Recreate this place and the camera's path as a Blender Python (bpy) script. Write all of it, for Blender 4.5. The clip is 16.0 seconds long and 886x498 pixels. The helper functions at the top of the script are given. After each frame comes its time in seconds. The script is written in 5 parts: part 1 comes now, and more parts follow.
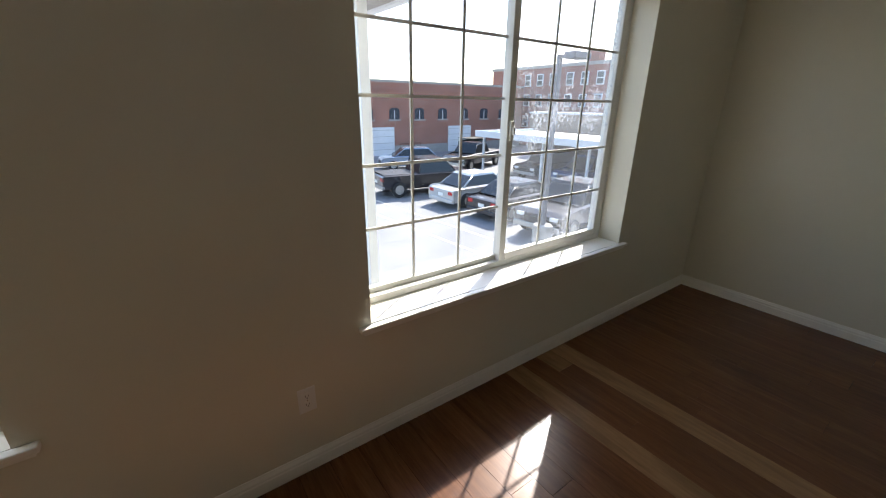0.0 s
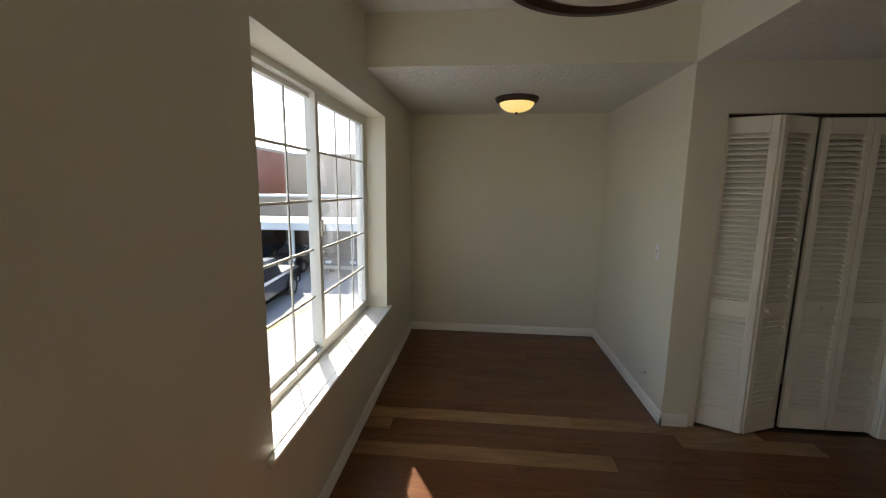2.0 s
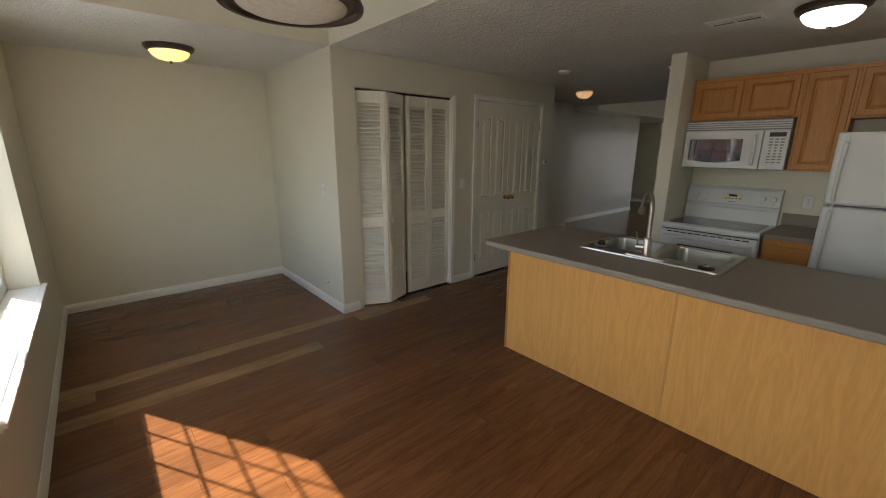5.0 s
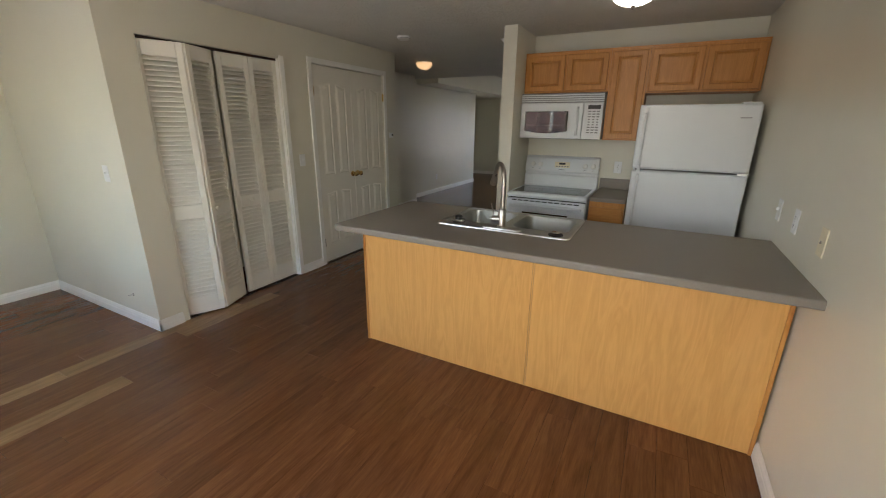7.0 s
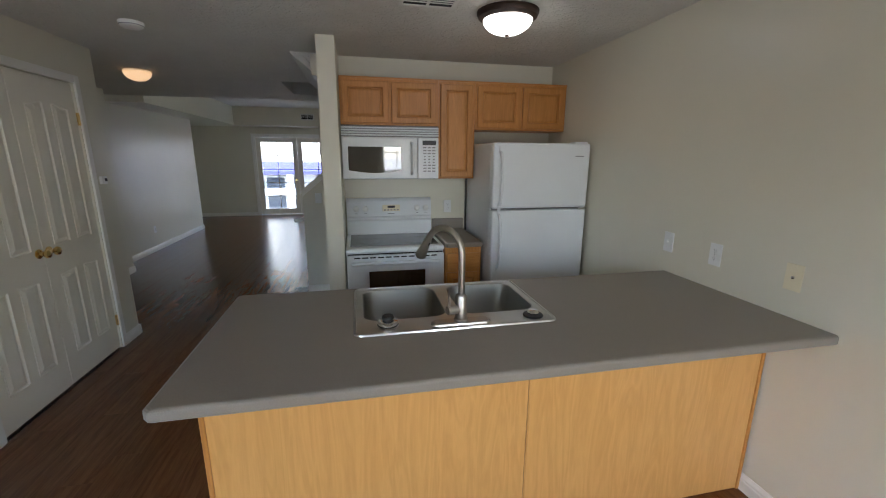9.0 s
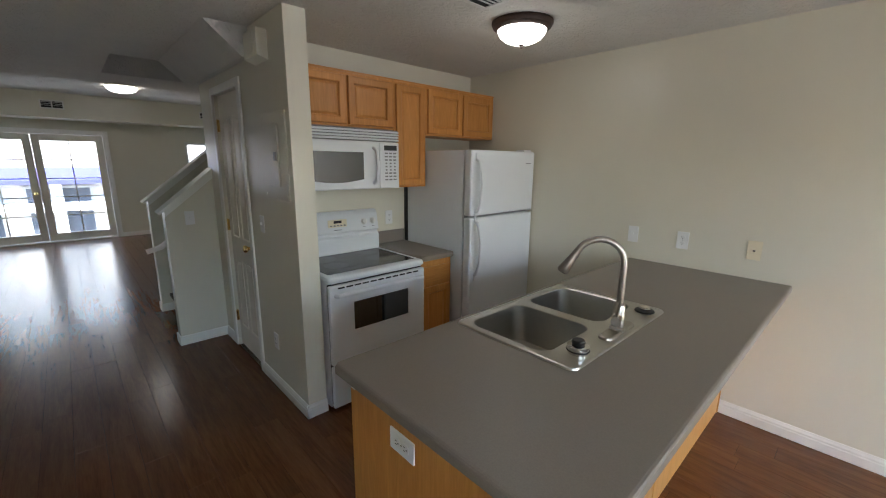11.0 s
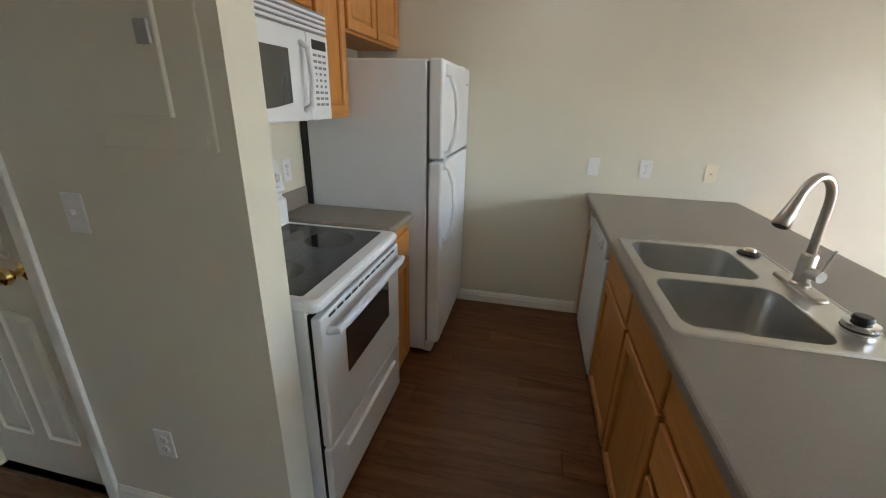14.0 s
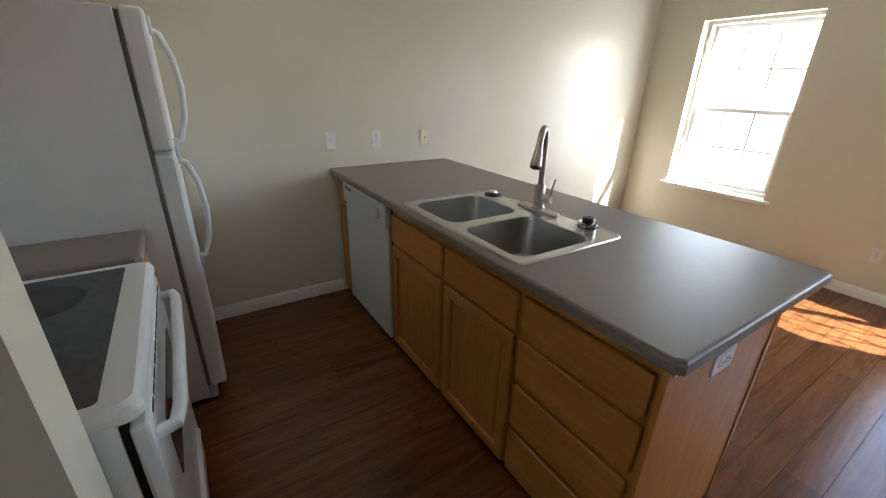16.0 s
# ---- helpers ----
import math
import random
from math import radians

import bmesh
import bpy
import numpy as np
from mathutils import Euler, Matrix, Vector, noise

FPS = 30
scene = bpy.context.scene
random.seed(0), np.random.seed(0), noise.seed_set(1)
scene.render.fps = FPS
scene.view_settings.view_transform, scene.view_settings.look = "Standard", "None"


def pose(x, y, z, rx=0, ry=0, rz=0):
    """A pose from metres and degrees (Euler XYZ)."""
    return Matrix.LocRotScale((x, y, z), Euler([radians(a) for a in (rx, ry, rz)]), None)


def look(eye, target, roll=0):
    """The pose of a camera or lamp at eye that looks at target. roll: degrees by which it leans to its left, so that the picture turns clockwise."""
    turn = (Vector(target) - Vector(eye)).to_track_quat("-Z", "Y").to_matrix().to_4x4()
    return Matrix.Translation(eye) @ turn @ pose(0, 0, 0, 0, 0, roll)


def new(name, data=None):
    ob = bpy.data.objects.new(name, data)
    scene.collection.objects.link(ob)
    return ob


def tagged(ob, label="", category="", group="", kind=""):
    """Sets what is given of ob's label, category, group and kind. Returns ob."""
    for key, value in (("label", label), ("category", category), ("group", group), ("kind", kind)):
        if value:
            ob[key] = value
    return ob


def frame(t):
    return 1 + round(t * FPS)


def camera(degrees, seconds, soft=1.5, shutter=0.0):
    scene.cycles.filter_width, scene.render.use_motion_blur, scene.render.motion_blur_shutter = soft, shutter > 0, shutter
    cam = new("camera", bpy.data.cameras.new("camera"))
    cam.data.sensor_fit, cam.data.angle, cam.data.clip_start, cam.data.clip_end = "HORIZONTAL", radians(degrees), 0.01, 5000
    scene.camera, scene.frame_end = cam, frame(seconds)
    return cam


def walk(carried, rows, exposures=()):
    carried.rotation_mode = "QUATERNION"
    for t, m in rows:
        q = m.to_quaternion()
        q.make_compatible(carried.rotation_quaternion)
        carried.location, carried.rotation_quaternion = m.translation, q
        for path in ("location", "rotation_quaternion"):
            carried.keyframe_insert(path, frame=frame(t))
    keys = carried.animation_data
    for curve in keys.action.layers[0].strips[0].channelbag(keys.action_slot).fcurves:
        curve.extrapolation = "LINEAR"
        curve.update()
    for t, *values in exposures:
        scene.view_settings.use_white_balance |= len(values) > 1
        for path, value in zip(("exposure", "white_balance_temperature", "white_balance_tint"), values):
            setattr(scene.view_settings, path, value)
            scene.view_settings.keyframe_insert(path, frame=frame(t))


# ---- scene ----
cam = camera(95.9, 16.0, soft=1.1)
EXPOSURES = [
    (0.0, 1.70, 6400, 10), (0.5, 2.03, 6600, 10), (1.5, 1.76, 6800, 10), (2.0, 1.84, 7000, 10), (2.5, 2.14, 7200, 10), (3.5, 2.56, 7150, 10), (5.0, 2.60, 7050, 10), (7.5, 3.36, 6550, 10),
    (8.5, 3.30, 6050, 10), (11.0, 3.60, 6200, 10), (12.5, 3.90, 6600, 10), (13.5, 3.98, 6500, 10), (14.5, 4.22, 6050, 10), (15.5, 4.00, 6100, 10), (16.0, 3.68, 6150, 10),
]
PATH = [
    (0, (1.796, -1.352, 1.51), (2.91, 0.162, 0.826), 0.8),
    (0.5, (1.534, -1.293, 1.528), (3.034, -0.12, 0.917), 0.8),
    (1, (1.432, -1.173, 1.579), (3.218, -0.403, 1.113), 0.7),
    (1.5, (1.296, -0.914, 1.599), (3.224, -0.477, 1.299), 0.73),
    (2, (1.102, -0.725, 1.622), (3.07, -0.545, 1.32), 0.65),
    (2.5, (0.911, -0.617, 1.586), (2.882, -0.754, 1.281), 0.6),
    (3, (0.712, -0.523, 1.598), (2.63, -0.914, 1.191), 0.45),
    (3.5, (0.595, -0.438, 1.565), (2.449, -1.052, 1.131), 0.4),
    (4, (0.522, -0.406, 1.555), (2.282, -1.24, 1.1), 0.25),
    (4.5, (0.467, -0.407, 1.561), (2.101, -1.453, 1.074), 0.1),
    (5, (0.437, -0.36, 1.582), (1.902, -1.629, 1.089), 0.37),
    (7.5, (0.802, -0.801, 1.536), (1.499, -2.588, 0.969), 0.6),
    (8, (1.118, -1.052, 1.551), (1.521, -2.95, 1.068), 0.5),
    (8.5, (1.449, -1.218, 1.593), (1.421, -3.164, 1.132), 0.3),
    (11, (2.98, -2.216, 1.606), (1.646, -3.643, 1.182), 0.6),
    (11.5, (3.076, -2.512, 1.594), (1.554, -3.731, 1.149), 0.7),
    (12, (3.098, -2.817, 1.619), (1.481, -3.928, 1.229), 0.9),
    (12.5, (3.059, -3.079, 1.648), (1.382, -4.134, 1.371), 0.9),
    (13, (3.049, -3.345, 1.627), (1.304, -4.263, 1.293), 1.0),
    (13.5, (2.999, -3.574, 1.557), (1.169, -4.238, 1.096), 1.3),
    (14, (2.881, -3.769, 1.504), (1.048, -4.167, 0.808), 1.4),
    (14.5, (2.751, -3.904, 1.456), (0.932, -3.871, 0.625), 2.4),
    (15, (2.716, -4.02, 1.45), (0.989, -3.568, 0.549), 2.3),
    (15.5, (2.708, -4.149, 1.472), (1.11, -3.305, 0.614), 1.9),
    (16, (2.696, -4.215, 1.479), (1.148, -3.205, 0.714), 1.5),
]
walk(cam, [(t, look(eye, target, roll)) for t, eye, target, roll in PATH], exposures=EXPOSURES)

# ---- world, sun and large lights ----
SUN_WAY = Vector((-1.0, -0.60, -1.0)).normalized()
sun_height = math.asin(-SUN_WAY.z)
sun_bearing = math.atan2(-SUN_WAY.x, -SUN_WAY.y)
world = bpy.data.worlds.new("sky")
scene.world = world
world.use_nodes = True
wn = world.node_tree
sky = wn.nodes.new("ShaderNodeTexSky")
sky.sky_type, sky.sun_disc = "NISHITA", False
sky.sun_elevation, sky.sun_rotation = sun_height, sun_bearing
sky.air_density, sky.dust_density = 1.0, 1.0
wn.links.new(sky.outputs[0], wn.nodes["Background"].inputs[0])
wn.nodes["Background"].inputs[1].default_value = 0.15

sun = new("sun", bpy.data.lights.new("sun", "SUN"))
sun.data.energy, sun.data.angle, sun.data.color = 3.4, radians(0.6), (1.0, 0.95, 0.87)
sun.matrix_world = look((0, 0, 20), Vector((0, 0, 20)) + SUN_WAY)

# added area lamp that boosts the sky's light through the small window
sky_boost = new("sky_boost", bpy.data.lights.new("sky_boost", "AREA"))
sky_boost.data.shape, sky_boost.data.size, sky_boost.data.size_y = "RECTANGLE", 0.95, 1.55
sky_boost.data.energy, sky_boost.data.color = 3.0, (1.0, 0.98, 0.95)
sky_boost.matrix_world = look((0.895, 0.34, 1.32), (0.895, -1.0, 1.32))


# ---- materials ----
def material(name, color, rough=0.5, metal=0.0, vary=0.08, scale=6.0, bump=0.0, bump_scale=120.0, stretch=(1, 1, 1), spec=0.5, rough_vary=0.0, coat=0.0):
    m = bpy.data.materials.new(name)
    m.use_nodes = True
    t = m.node_tree
    b = t.nodes["Principled BSDF"]
    b.inputs["Roughness"].default_value, b.inputs["Metallic"].default_value = rough, metal
    b.inputs["Specular IOR Level"].default_value = spec
    b.inputs["Coat Weight"].default_value = coat
    co = t.nodes.new("ShaderNodeTexCoord")
    mp = t.nodes.new("ShaderNodeMapping")
    mp.inputs["Scale"].default_value = stretch
    t.links.new(co.outputs["Object"], mp.inputs[0])
    n1 = t.nodes.new("ShaderNodeTexNoise")
    n1.inputs["Scale"].default_value, n1.inputs["Detail"].default_value = scale, 6
    t.links.new(mp.outputs[0], n1.inputs[0])
    ramp = t.nodes.new("ShaderNodeValToRGB")
    lo, hi = [tuple(min(1.0, c * k) for c in color) + (1,) for k in (1 - vary, 1 + vary)]
    ramp.color_ramp.elements[0].color, ramp.color_ramp.elements[1].color = lo, hi
    ramp.color_ramp.elements[0].position, ramp.color_ramp.elements[1].position = 0.3, 0.7
    t.links.new(n1.outputs[0], ramp.inputs[0])
    t.links.new(ramp.outputs[0], b.inputs["Base Color"])
    if rough_vary:
        rr = t.nodes.new("ShaderNodeMapRange")
        rr.inputs["To Min"].default_value, rr.inputs["To Max"].default_value = rough - rough_vary, rough + rough_vary
        t.links.new(n1.outputs[0], rr.inputs[0])
        t.links.new(rr.outputs[0], b.inputs["Roughness"])
    if bump:
        n2 = t.nodes.new("ShaderNodeTexNoise")
        n2.inputs["Scale"].default_value, n2.inputs["Detail"].default_value = bump_scale, 4
        t.links.new(mp.outputs[0], n2.inputs[0])
        bp = t.nodes.new("ShaderNodeBump")
        bp.inputs["Strength"].default_value, bp.inputs["Distance"].default_value = bump, 0.004
        t.links.new(n2.outputs[0], bp.inputs["Height"])
        t.links.new(bp.outputs[0], b.inputs["Normal"])
    return m


def wood(name, dark, light, grain_axis, scale=1.0, rough=0.4, random_tone=0.0, coat=0.0, rings=6.0, bump=0.08, spec=0.5, across=9.0, fineness=0.55):
    """Wood with long grain along one axis, streaks and pores; each object or island takes its own tone."""
    m = bpy.data.materials.new(name)
    m.use_nodes = True
    t = m.node_tree
    b = t.nodes["Principled BSDF"]
    b.inputs["Roughness"].default_value = rough
    b.inputs["Specular IOR Level"].default_value = spec
    b.inputs["Coat Weight"].default_value = coat
    b.inputs["Coat Roughness"].default_value = 0.12
    geo, info = t.nodes.new("ShaderNodeNewGeometry"), t.nodes.new("ShaderNodeObjectInfo")
    add = t.nodes.new("ShaderNodeMath")
    t.links.new(geo.outputs["Random Per Island"], add.inputs[0])
    t.links.new(info.outputs["Random"], add.inputs[1])
    shift = t.nodes.new("ShaderNodeVectorMath")
    shift.operation = "SCALE"
    shift.inputs[0].default_value = (7.3, 5.1, 9.7)
    t.links.new(add.outputs[0], shift.inputs["Scale"])
    co = t.nodes.new("ShaderNodeTexCoord")
    plus = t.nodes.new("ShaderNodeVectorMath")
    t.links.new(geo.outputs["Position"], plus.inputs[0])
    t.links.new(shift.outputs[0], plus.inputs[1])
    mp = t.nodes.new("ShaderNodeMapping")
    mp.inputs["Scale"].default_value = [scale * (1.0 if n == grain_axis else across) for n in range(3)]
    t.links.new(plus.outputs[0], mp.inputs[0])
    n1 = t.nodes.new("ShaderNodeTexNoise")
    n1.inputs["Scale"].default_value, n1.inputs["Detail"].default_value, n1.inputs["Distortion"].default_value = 1.6, 4, 1.4
    t.links.new(mp.outputs[0], n1.inputs[0])
    wave = t.nodes.new("ShaderNodeMath")
    wave.operation = "MULTIPLY"
    wave.inputs[1].default_value = rings
    t.links.new(n1.outputs[0], wave.inputs[0])
    saw = t.nodes.new("ShaderNodeMath")
    saw.operation = "PINGPONG"
    saw.inputs[1].default_value = 1.0
    t.links.new(wave.outputs[0], saw.inputs[0])
    fine = t.nodes.new("ShaderNodeTexNoise")
    fine.inputs["Scale"].default_value, fine.inputs["Detail"].default_value = 14.0, 5
    t.links.new(mp.outputs[0], fine.inputs[0])
    mix = t.nodes.new("ShaderNodeMix")
    mix.data_type = "FLOAT"
    mix.inputs[0].default_value = fineness
    t.links.new(saw.outputs[0], mix.inputs[2])
    t.links.new(fine.outputs[0], mix.inputs[3])
    ramp = t.nodes.new("ShaderNodeValToRGB")
    ramp.color_ramp.elements[0].color, ramp.color_ramp.elements[1].color = (*dark, 1), (*light, 1)
    ramp.color_ramp.elements[0].position, ramp.color_ramp.elements[1].position = 0.2, 0.8
    t.links.new(mix.outputs[0], ramp.inputs[0])
    out = ramp.outputs[0]
    if random_tone:
        tone = t.nodes.new("ShaderNodeMapRange")
        tone.inputs["From Max"].default_value = 2.0
        tone.inputs["To Min"].default_value, tone.inputs["To Max"].default_value = 1 - random_tone, 1 + random_tone
        t.links.new(add.outputs[0], tone.inputs[0])
        vm = t.nodes.new("ShaderNodeVectorMath")
        vm.operation = "SCALE"
        t.links.new(out, vm.inputs[0])
        t.links.new(tone.outputs[0], vm.inputs["Scale"])
        out = vm.outputs[0]
    t.links.new(out, b.inputs["Base Color"])
    bp = t.nodes.new("ShaderNodeBump")
    bp.inputs["Strength"].default_value, bp.inputs["Distance"].default_value = bump, 0.002
    t.links.new(mix.outputs[0], bp.inputs["Height"])
    t.links.new(bp.outputs[0], b.inputs["Normal"])
    return m


def glowing(name, color, strength, rough=0.3):
    m = bpy.data.materials.new(name)
    m.use_nodes = True
    b = m.node_tree.nodes["Principled BSDF"]
    b.inputs["Base Color"].default_value, b.inputs["Roughness"].default_value = (0.85, 0.8, 0.7, 1), rough
    b.inputs["Emission Color"].default_value, b.inputs["Emission Strength"].default_value = (*color, 1), strength
    return m


def glass(name, tint=(1, 1, 1), rough=0.0):
    m = bpy.data.materials.new(name)
    m.use_nodes = True
    t = m.node_tree
    t.nodes.clear()
    out, mix, facing = (t.nodes.new(k) for k in ("ShaderNodeOutputMaterial", "ShaderNodeMixShader", "ShaderNodeLayerWeight"))
    clear, gloss = t.nodes.new("ShaderNodeBsdfTransparent"), t.nodes.new("ShaderNodeBsdfGlossy")
    power, share = t.nodes.new("ShaderNodeMath"), t.nodes.new("ShaderNodeMath")
    power.operation, share.operation = "POWER", "MULTIPLY_ADD"
    power.inputs[1].default_value, share.inputs[1].default_value, share.inputs[2].default_value = 5.0, 0.45, 0.02
    clear.inputs[0].default_value = (*tint, 1)
    gloss.inputs["Roughness"].default_value = rough
    t.links.new(facing.outputs["Facing"], power.inputs[0])
    t.links.new(power.outputs[0], share.inputs[0])
    t.links.new(share.outputs[0], mix.inputs[0])
    t.links.new(clear.outputs[0], mix.inputs[1])
    t.links.new(gloss.outputs[0], mix.inputs[2])
    t.links.new(mix.outputs[0], out.inputs[0])
    return m


def ceiling_texture():
    """Knock-down plaster: flattened splatter on white paint."""
    m = material("knockdown_plaster", (0.70, 0.685, 0.63), 0.8, vary=0.03, scale=3)
    t = m.node_tree
    co = t.nodes["Texture Coordinate"]
    n = t.nodes.new("ShaderNodeTexNoise")
    n.inputs["Scale"].default_value, n.inputs["Detail"].default_value, n.inputs["Distortion"].default_value = 26, 5, 1.0
    t.links.new(co.outputs["Object"], n.inputs[0])
    r = t.nodes.new("ShaderNodeValToRGB")
    r.color_ramp.elements[0].position, r.color_ramp.elements[1].position = 0.47, 0.56
    t.links.new(n.outputs[0], r.inputs[0])
    bp = t.nodes.new("ShaderNodeBump")
    bp.inputs["Strength"].default_value, bp.inputs["Distance"].default_value = 0.7, 0.007
    t.links.new(r.outputs[0], bp.inputs["Height"])
    t.links.new(bp.outputs[0], t.nodes["Principled BSDF"].inputs["Normal"])
    return m


WALL = material("cream_wall_paint", (0.70, 0.668, 0.550), 0.33, vary=0.025, scale=1.5, bump=0.08, bump_scale=160, spec=0.5)
CEIL = ceiling_texture()
TRIM = material("white_trim_paint", (0.85, 0.835, 0.775), 0.35, vary=0.03, scale=3, bump=0.03, bump_scale=60)
DOOR_PAINT = material("white_door_paint", (0.81, 0.775, 0.675), 0.38, vary=0.03, scale=2, bump=0.05, bump_scale=90)
FLOOR_WOOD = wood("floor_wood", (0.098, 0.0355, 0.0125), (0.195, 0.078, 0.029), 1, 0.9, 0.23, random_tone=0.22, rings=3, bump=0.03, spec=0.42, across=12.0, fineness=0.62)
FLOOR_LIGHT = wood("pale_floor_wood", (0.20, 0.105, 0.042), (0.34, 0.185, 0.082), 1, 0.9, 0.20, random_tone=0.12, rings=3, bump=0.025, spec=0.40)
OAK = wood("oak_upright", (0.47, 0.192, 0.038), (0.64, 0.297, 0.076), 2, 0.9, 0.38, random_tone=0.10, rings=4, across=12.0, fineness=0.65)
OAK_X = wood("oak_level", (0.47, 0.192, 0.038), (0.64, 0.297, 0.076), 0, 0.9, 0.38, random_tone=0.10, rings=4, across=12.0, fineness=0.65)
PLY = wood("oak_plywood", (0.61, 0.307, 0.084), (0.705, 0.370, 0.114), 2, 0.75, 0.40, random_tone=0.05, rings=10, across=9.0, fineness=0.60)
LAMINATE = material("grey_laminate", (0.240, 0.208, 0.174), 0.42, vary=0.06, scale=240, bump=0.03, bump_scale=300, rough_vary=0.04)
ENAMEL = material("white_enamel", (0.74, 0.76, 0.775), 0.28, vary=0.015, scale=2, bump=0.02, bump_scale=200)
ENAMEL_PEBBLE = material("pebbled_white_enamel", (0.74, 0.765, 0.785), 0.34, vary=0.02, scale=2, bump=0.10, bump_scale=420)
STEEL = material("brushed_steel", (0.54, 0.53, 0.50), 0.28, 1.0, vary=0.02, scale=12, bump=0.004, bump_scale=40, stretch=(1, 3, 3))
NICKEL = material("brushed_nickel", (0.46, 0.43, 0.39), 0.30, 1.0, vary=0.06, scale=60)
CHROME = material("chrome", (0.75, 0.75, 0.75), 0.12, 1.0, vary=0.02)
BRASS = material("polished_brass", (0.78, 0.55, 0.22), 0.18, 1.0, vary=0.06, scale=20)
BRONZE = material("dark_bronze", (0.055, 0.034, 0.026), 0.42, 0.5, vary=0.25, scale=14, rough_vary=0.08)
BLACK = material("black_plastic", (0.012, 0.012, 0.013), 0.4, vary=0.1)
DARK = material("dark_gap", (0.006, 0.006, 0.006), 0.8, vary=0.1)
COOK_GLASS = material("black_cooktop_glass", (0.080, 0.088, 0.097), 0.07, vary=0.1, scale=40, spec=0.35)
TINTED = material("dark_oven_glass", (0.030, 0.031, 0.030), 0.04, vary=0.2, scale=8, spec=1.0, coat=0.6)
PLASTIC = material("white_plastic", (0.80, 0.80, 0.78), 0.35, vary=0.015)
IVORY = material("ivory_plastic", (0.78, 0.71, 0.52), 0.38, vary=0.02)
VINYL = material("white_vinyl", (0.72, 0.71, 0.66), 0.4, vary=0.04, scale=4)
ALU = material("grey_aluminium", (0.42, 0.42, 0.40), 0.4, 0.7, vary=0.1, scale=30)
PANE = glass("window_glass")
GREY_PRINT = material("grey_print", (0.22, 0.22, 0.23), 0.5, vary=0.05)

# ---- building helpers ----
ORIGIN = {}


def box(bm, x0, x1, y0, y1, z0, z1, bevel=0.0, seg=2):
    m = Matrix.Translation(((x0 + x1) / 2, (y0 + y1) / 2, (z0 + z1) / 2)) @ Matrix.Diagonal((abs(x1 - x0), abs(y1 - y0), abs(z1 - z0), 1))
    made = bmesh.ops.create_cube(bm, size=1, matrix=m)["verts"]
    if bevel:
        edges = list({e for v in made for e in v.link_edges})
        bmesh.ops.bevel(bm, geom=edges, offset=bevel, segments=seg, affect="EDGES", profile=0.5)
    return bm


def boxes(*rows, bevel=0.0):
    bm = bmesh.new()
    for r in rows:
        box(bm, *r, bevel=bevel)
    return bm


def prism(bm, points, axis, a, b):
    """Extrudes a closed outline of two coordinates along an axis from a to b."""
    def place(p, v):
        c = list(p)
        c.insert(axis, v)
        return c
    lo, hi = [bm.verts.new(place(p, a)) for p in points], [bm.verts.new(place(p, b)) for p in points]
    faces = [bm.faces.new(lo), bm.faces.new(hi[::-1])]
    for n in range(len(points)):
        k = (n + 1) % len(points)
        faces.append(bm.faces.new((lo[n], hi[n], hi[k], lo[k])))
    bmesh.ops.recalc_face_normals(bm, faces=faces)
    return bm


def lathe(bm, profile, centre=(0, 0, 0), turn=None, steps=32):
    """Turns a profile of (radius, height) round the upright through centre; turn lays it down."""
    m = Matrix.Translation(centre) @ (turn or Matrix())
    rings = []
    for r, z in profile:
        rings.append([bm.verts.new(m @ Vector((r * math.cos(2 * math.pi * k / steps), r * math.sin(2 * math.pi * k / steps), z))) for k in range(steps)] if r > 1e-6 else [bm.verts.new(m @ Vector((0, 0, z)))])
    faces = []
    for a, b in zip(rings, rings[1:]):
        for k in range(steps):
            j = (k + 1) % steps
            quad = [a[k % len(a)], a[j % len(a)], b[j % len(b)], b[k % len(b)]]
            quad = list(dict.fromkeys(quad))
            if len(quad) > 2:
                faces.append(bm.faces.new(quad))
    bmesh.ops.recalc_face_normals(bm, faces=faces)
    for f in faces:
        f.smooth = True
    return bm


def tube(bm, path, radius, sides=12, caps=True):
    """A round tube along points; radius may be a number or one for each point."""
    pts = [Vector(p) for p in path]
    rad = radius if isinstance(radius, (list, tuple)) else [radius] * len(pts)
    up, rings = None, []
    for n, p in enumerate(pts):
        d = (pts[min(n + 1, len(pts) - 1)] - pts[max(n - 1, 0)]).normalized()
        side = (d.orthogonal() if up is None else up - d * up.dot(d)).normalized()
        up = side
        other = d.cross(side)
        rings.append([bm.verts.new(p + rad[n] * (math.cos(2 * math.pi * k / sides) * side + math.sin(2 * math.pi * k / sides) * other)) for k in range(sides)])
    faces = []
    for a, b in zip(rings, rings[1:]):
        for k in range(sides):
            faces.append(bm.faces.new((a[k], a[(k + 1) % sides], b[(k + 1) % sides], b[k])))
    for f in faces:
        f.smooth = True
    if caps:
        faces += [bm.faces.new(rings[0][::-1]), bm.faces.new(rings[-1])]
    bmesh.ops.recalc_face_normals(bm, faces=faces)
    return bm


def mesh_of(bm, name, mat):
    for e in bm.edges:
        if len(e.link_faces) == 2 and e.calc_face_angle(0.0) > 0.6:
            e.smooth = False
    me = bpy.data.meshes.new(name)
    bm.to_mesh(me)
    bm.free()
    me.materials.append(mat)
    return me


def structure(name, bm, mat, label="", category=""):
    ob = new(name, mesh_of(bm, name, mat))
    return tagged(ob, label, category, kind="structure")


def thing(name, at, label, category, group="", kind=""):
    ob = new(name)
    ob.location = at
    ob.empty_display_size = 0.05
    ORIGIN[ob] = Vector(at)
    return tagged(ob, label, category, group, kind)


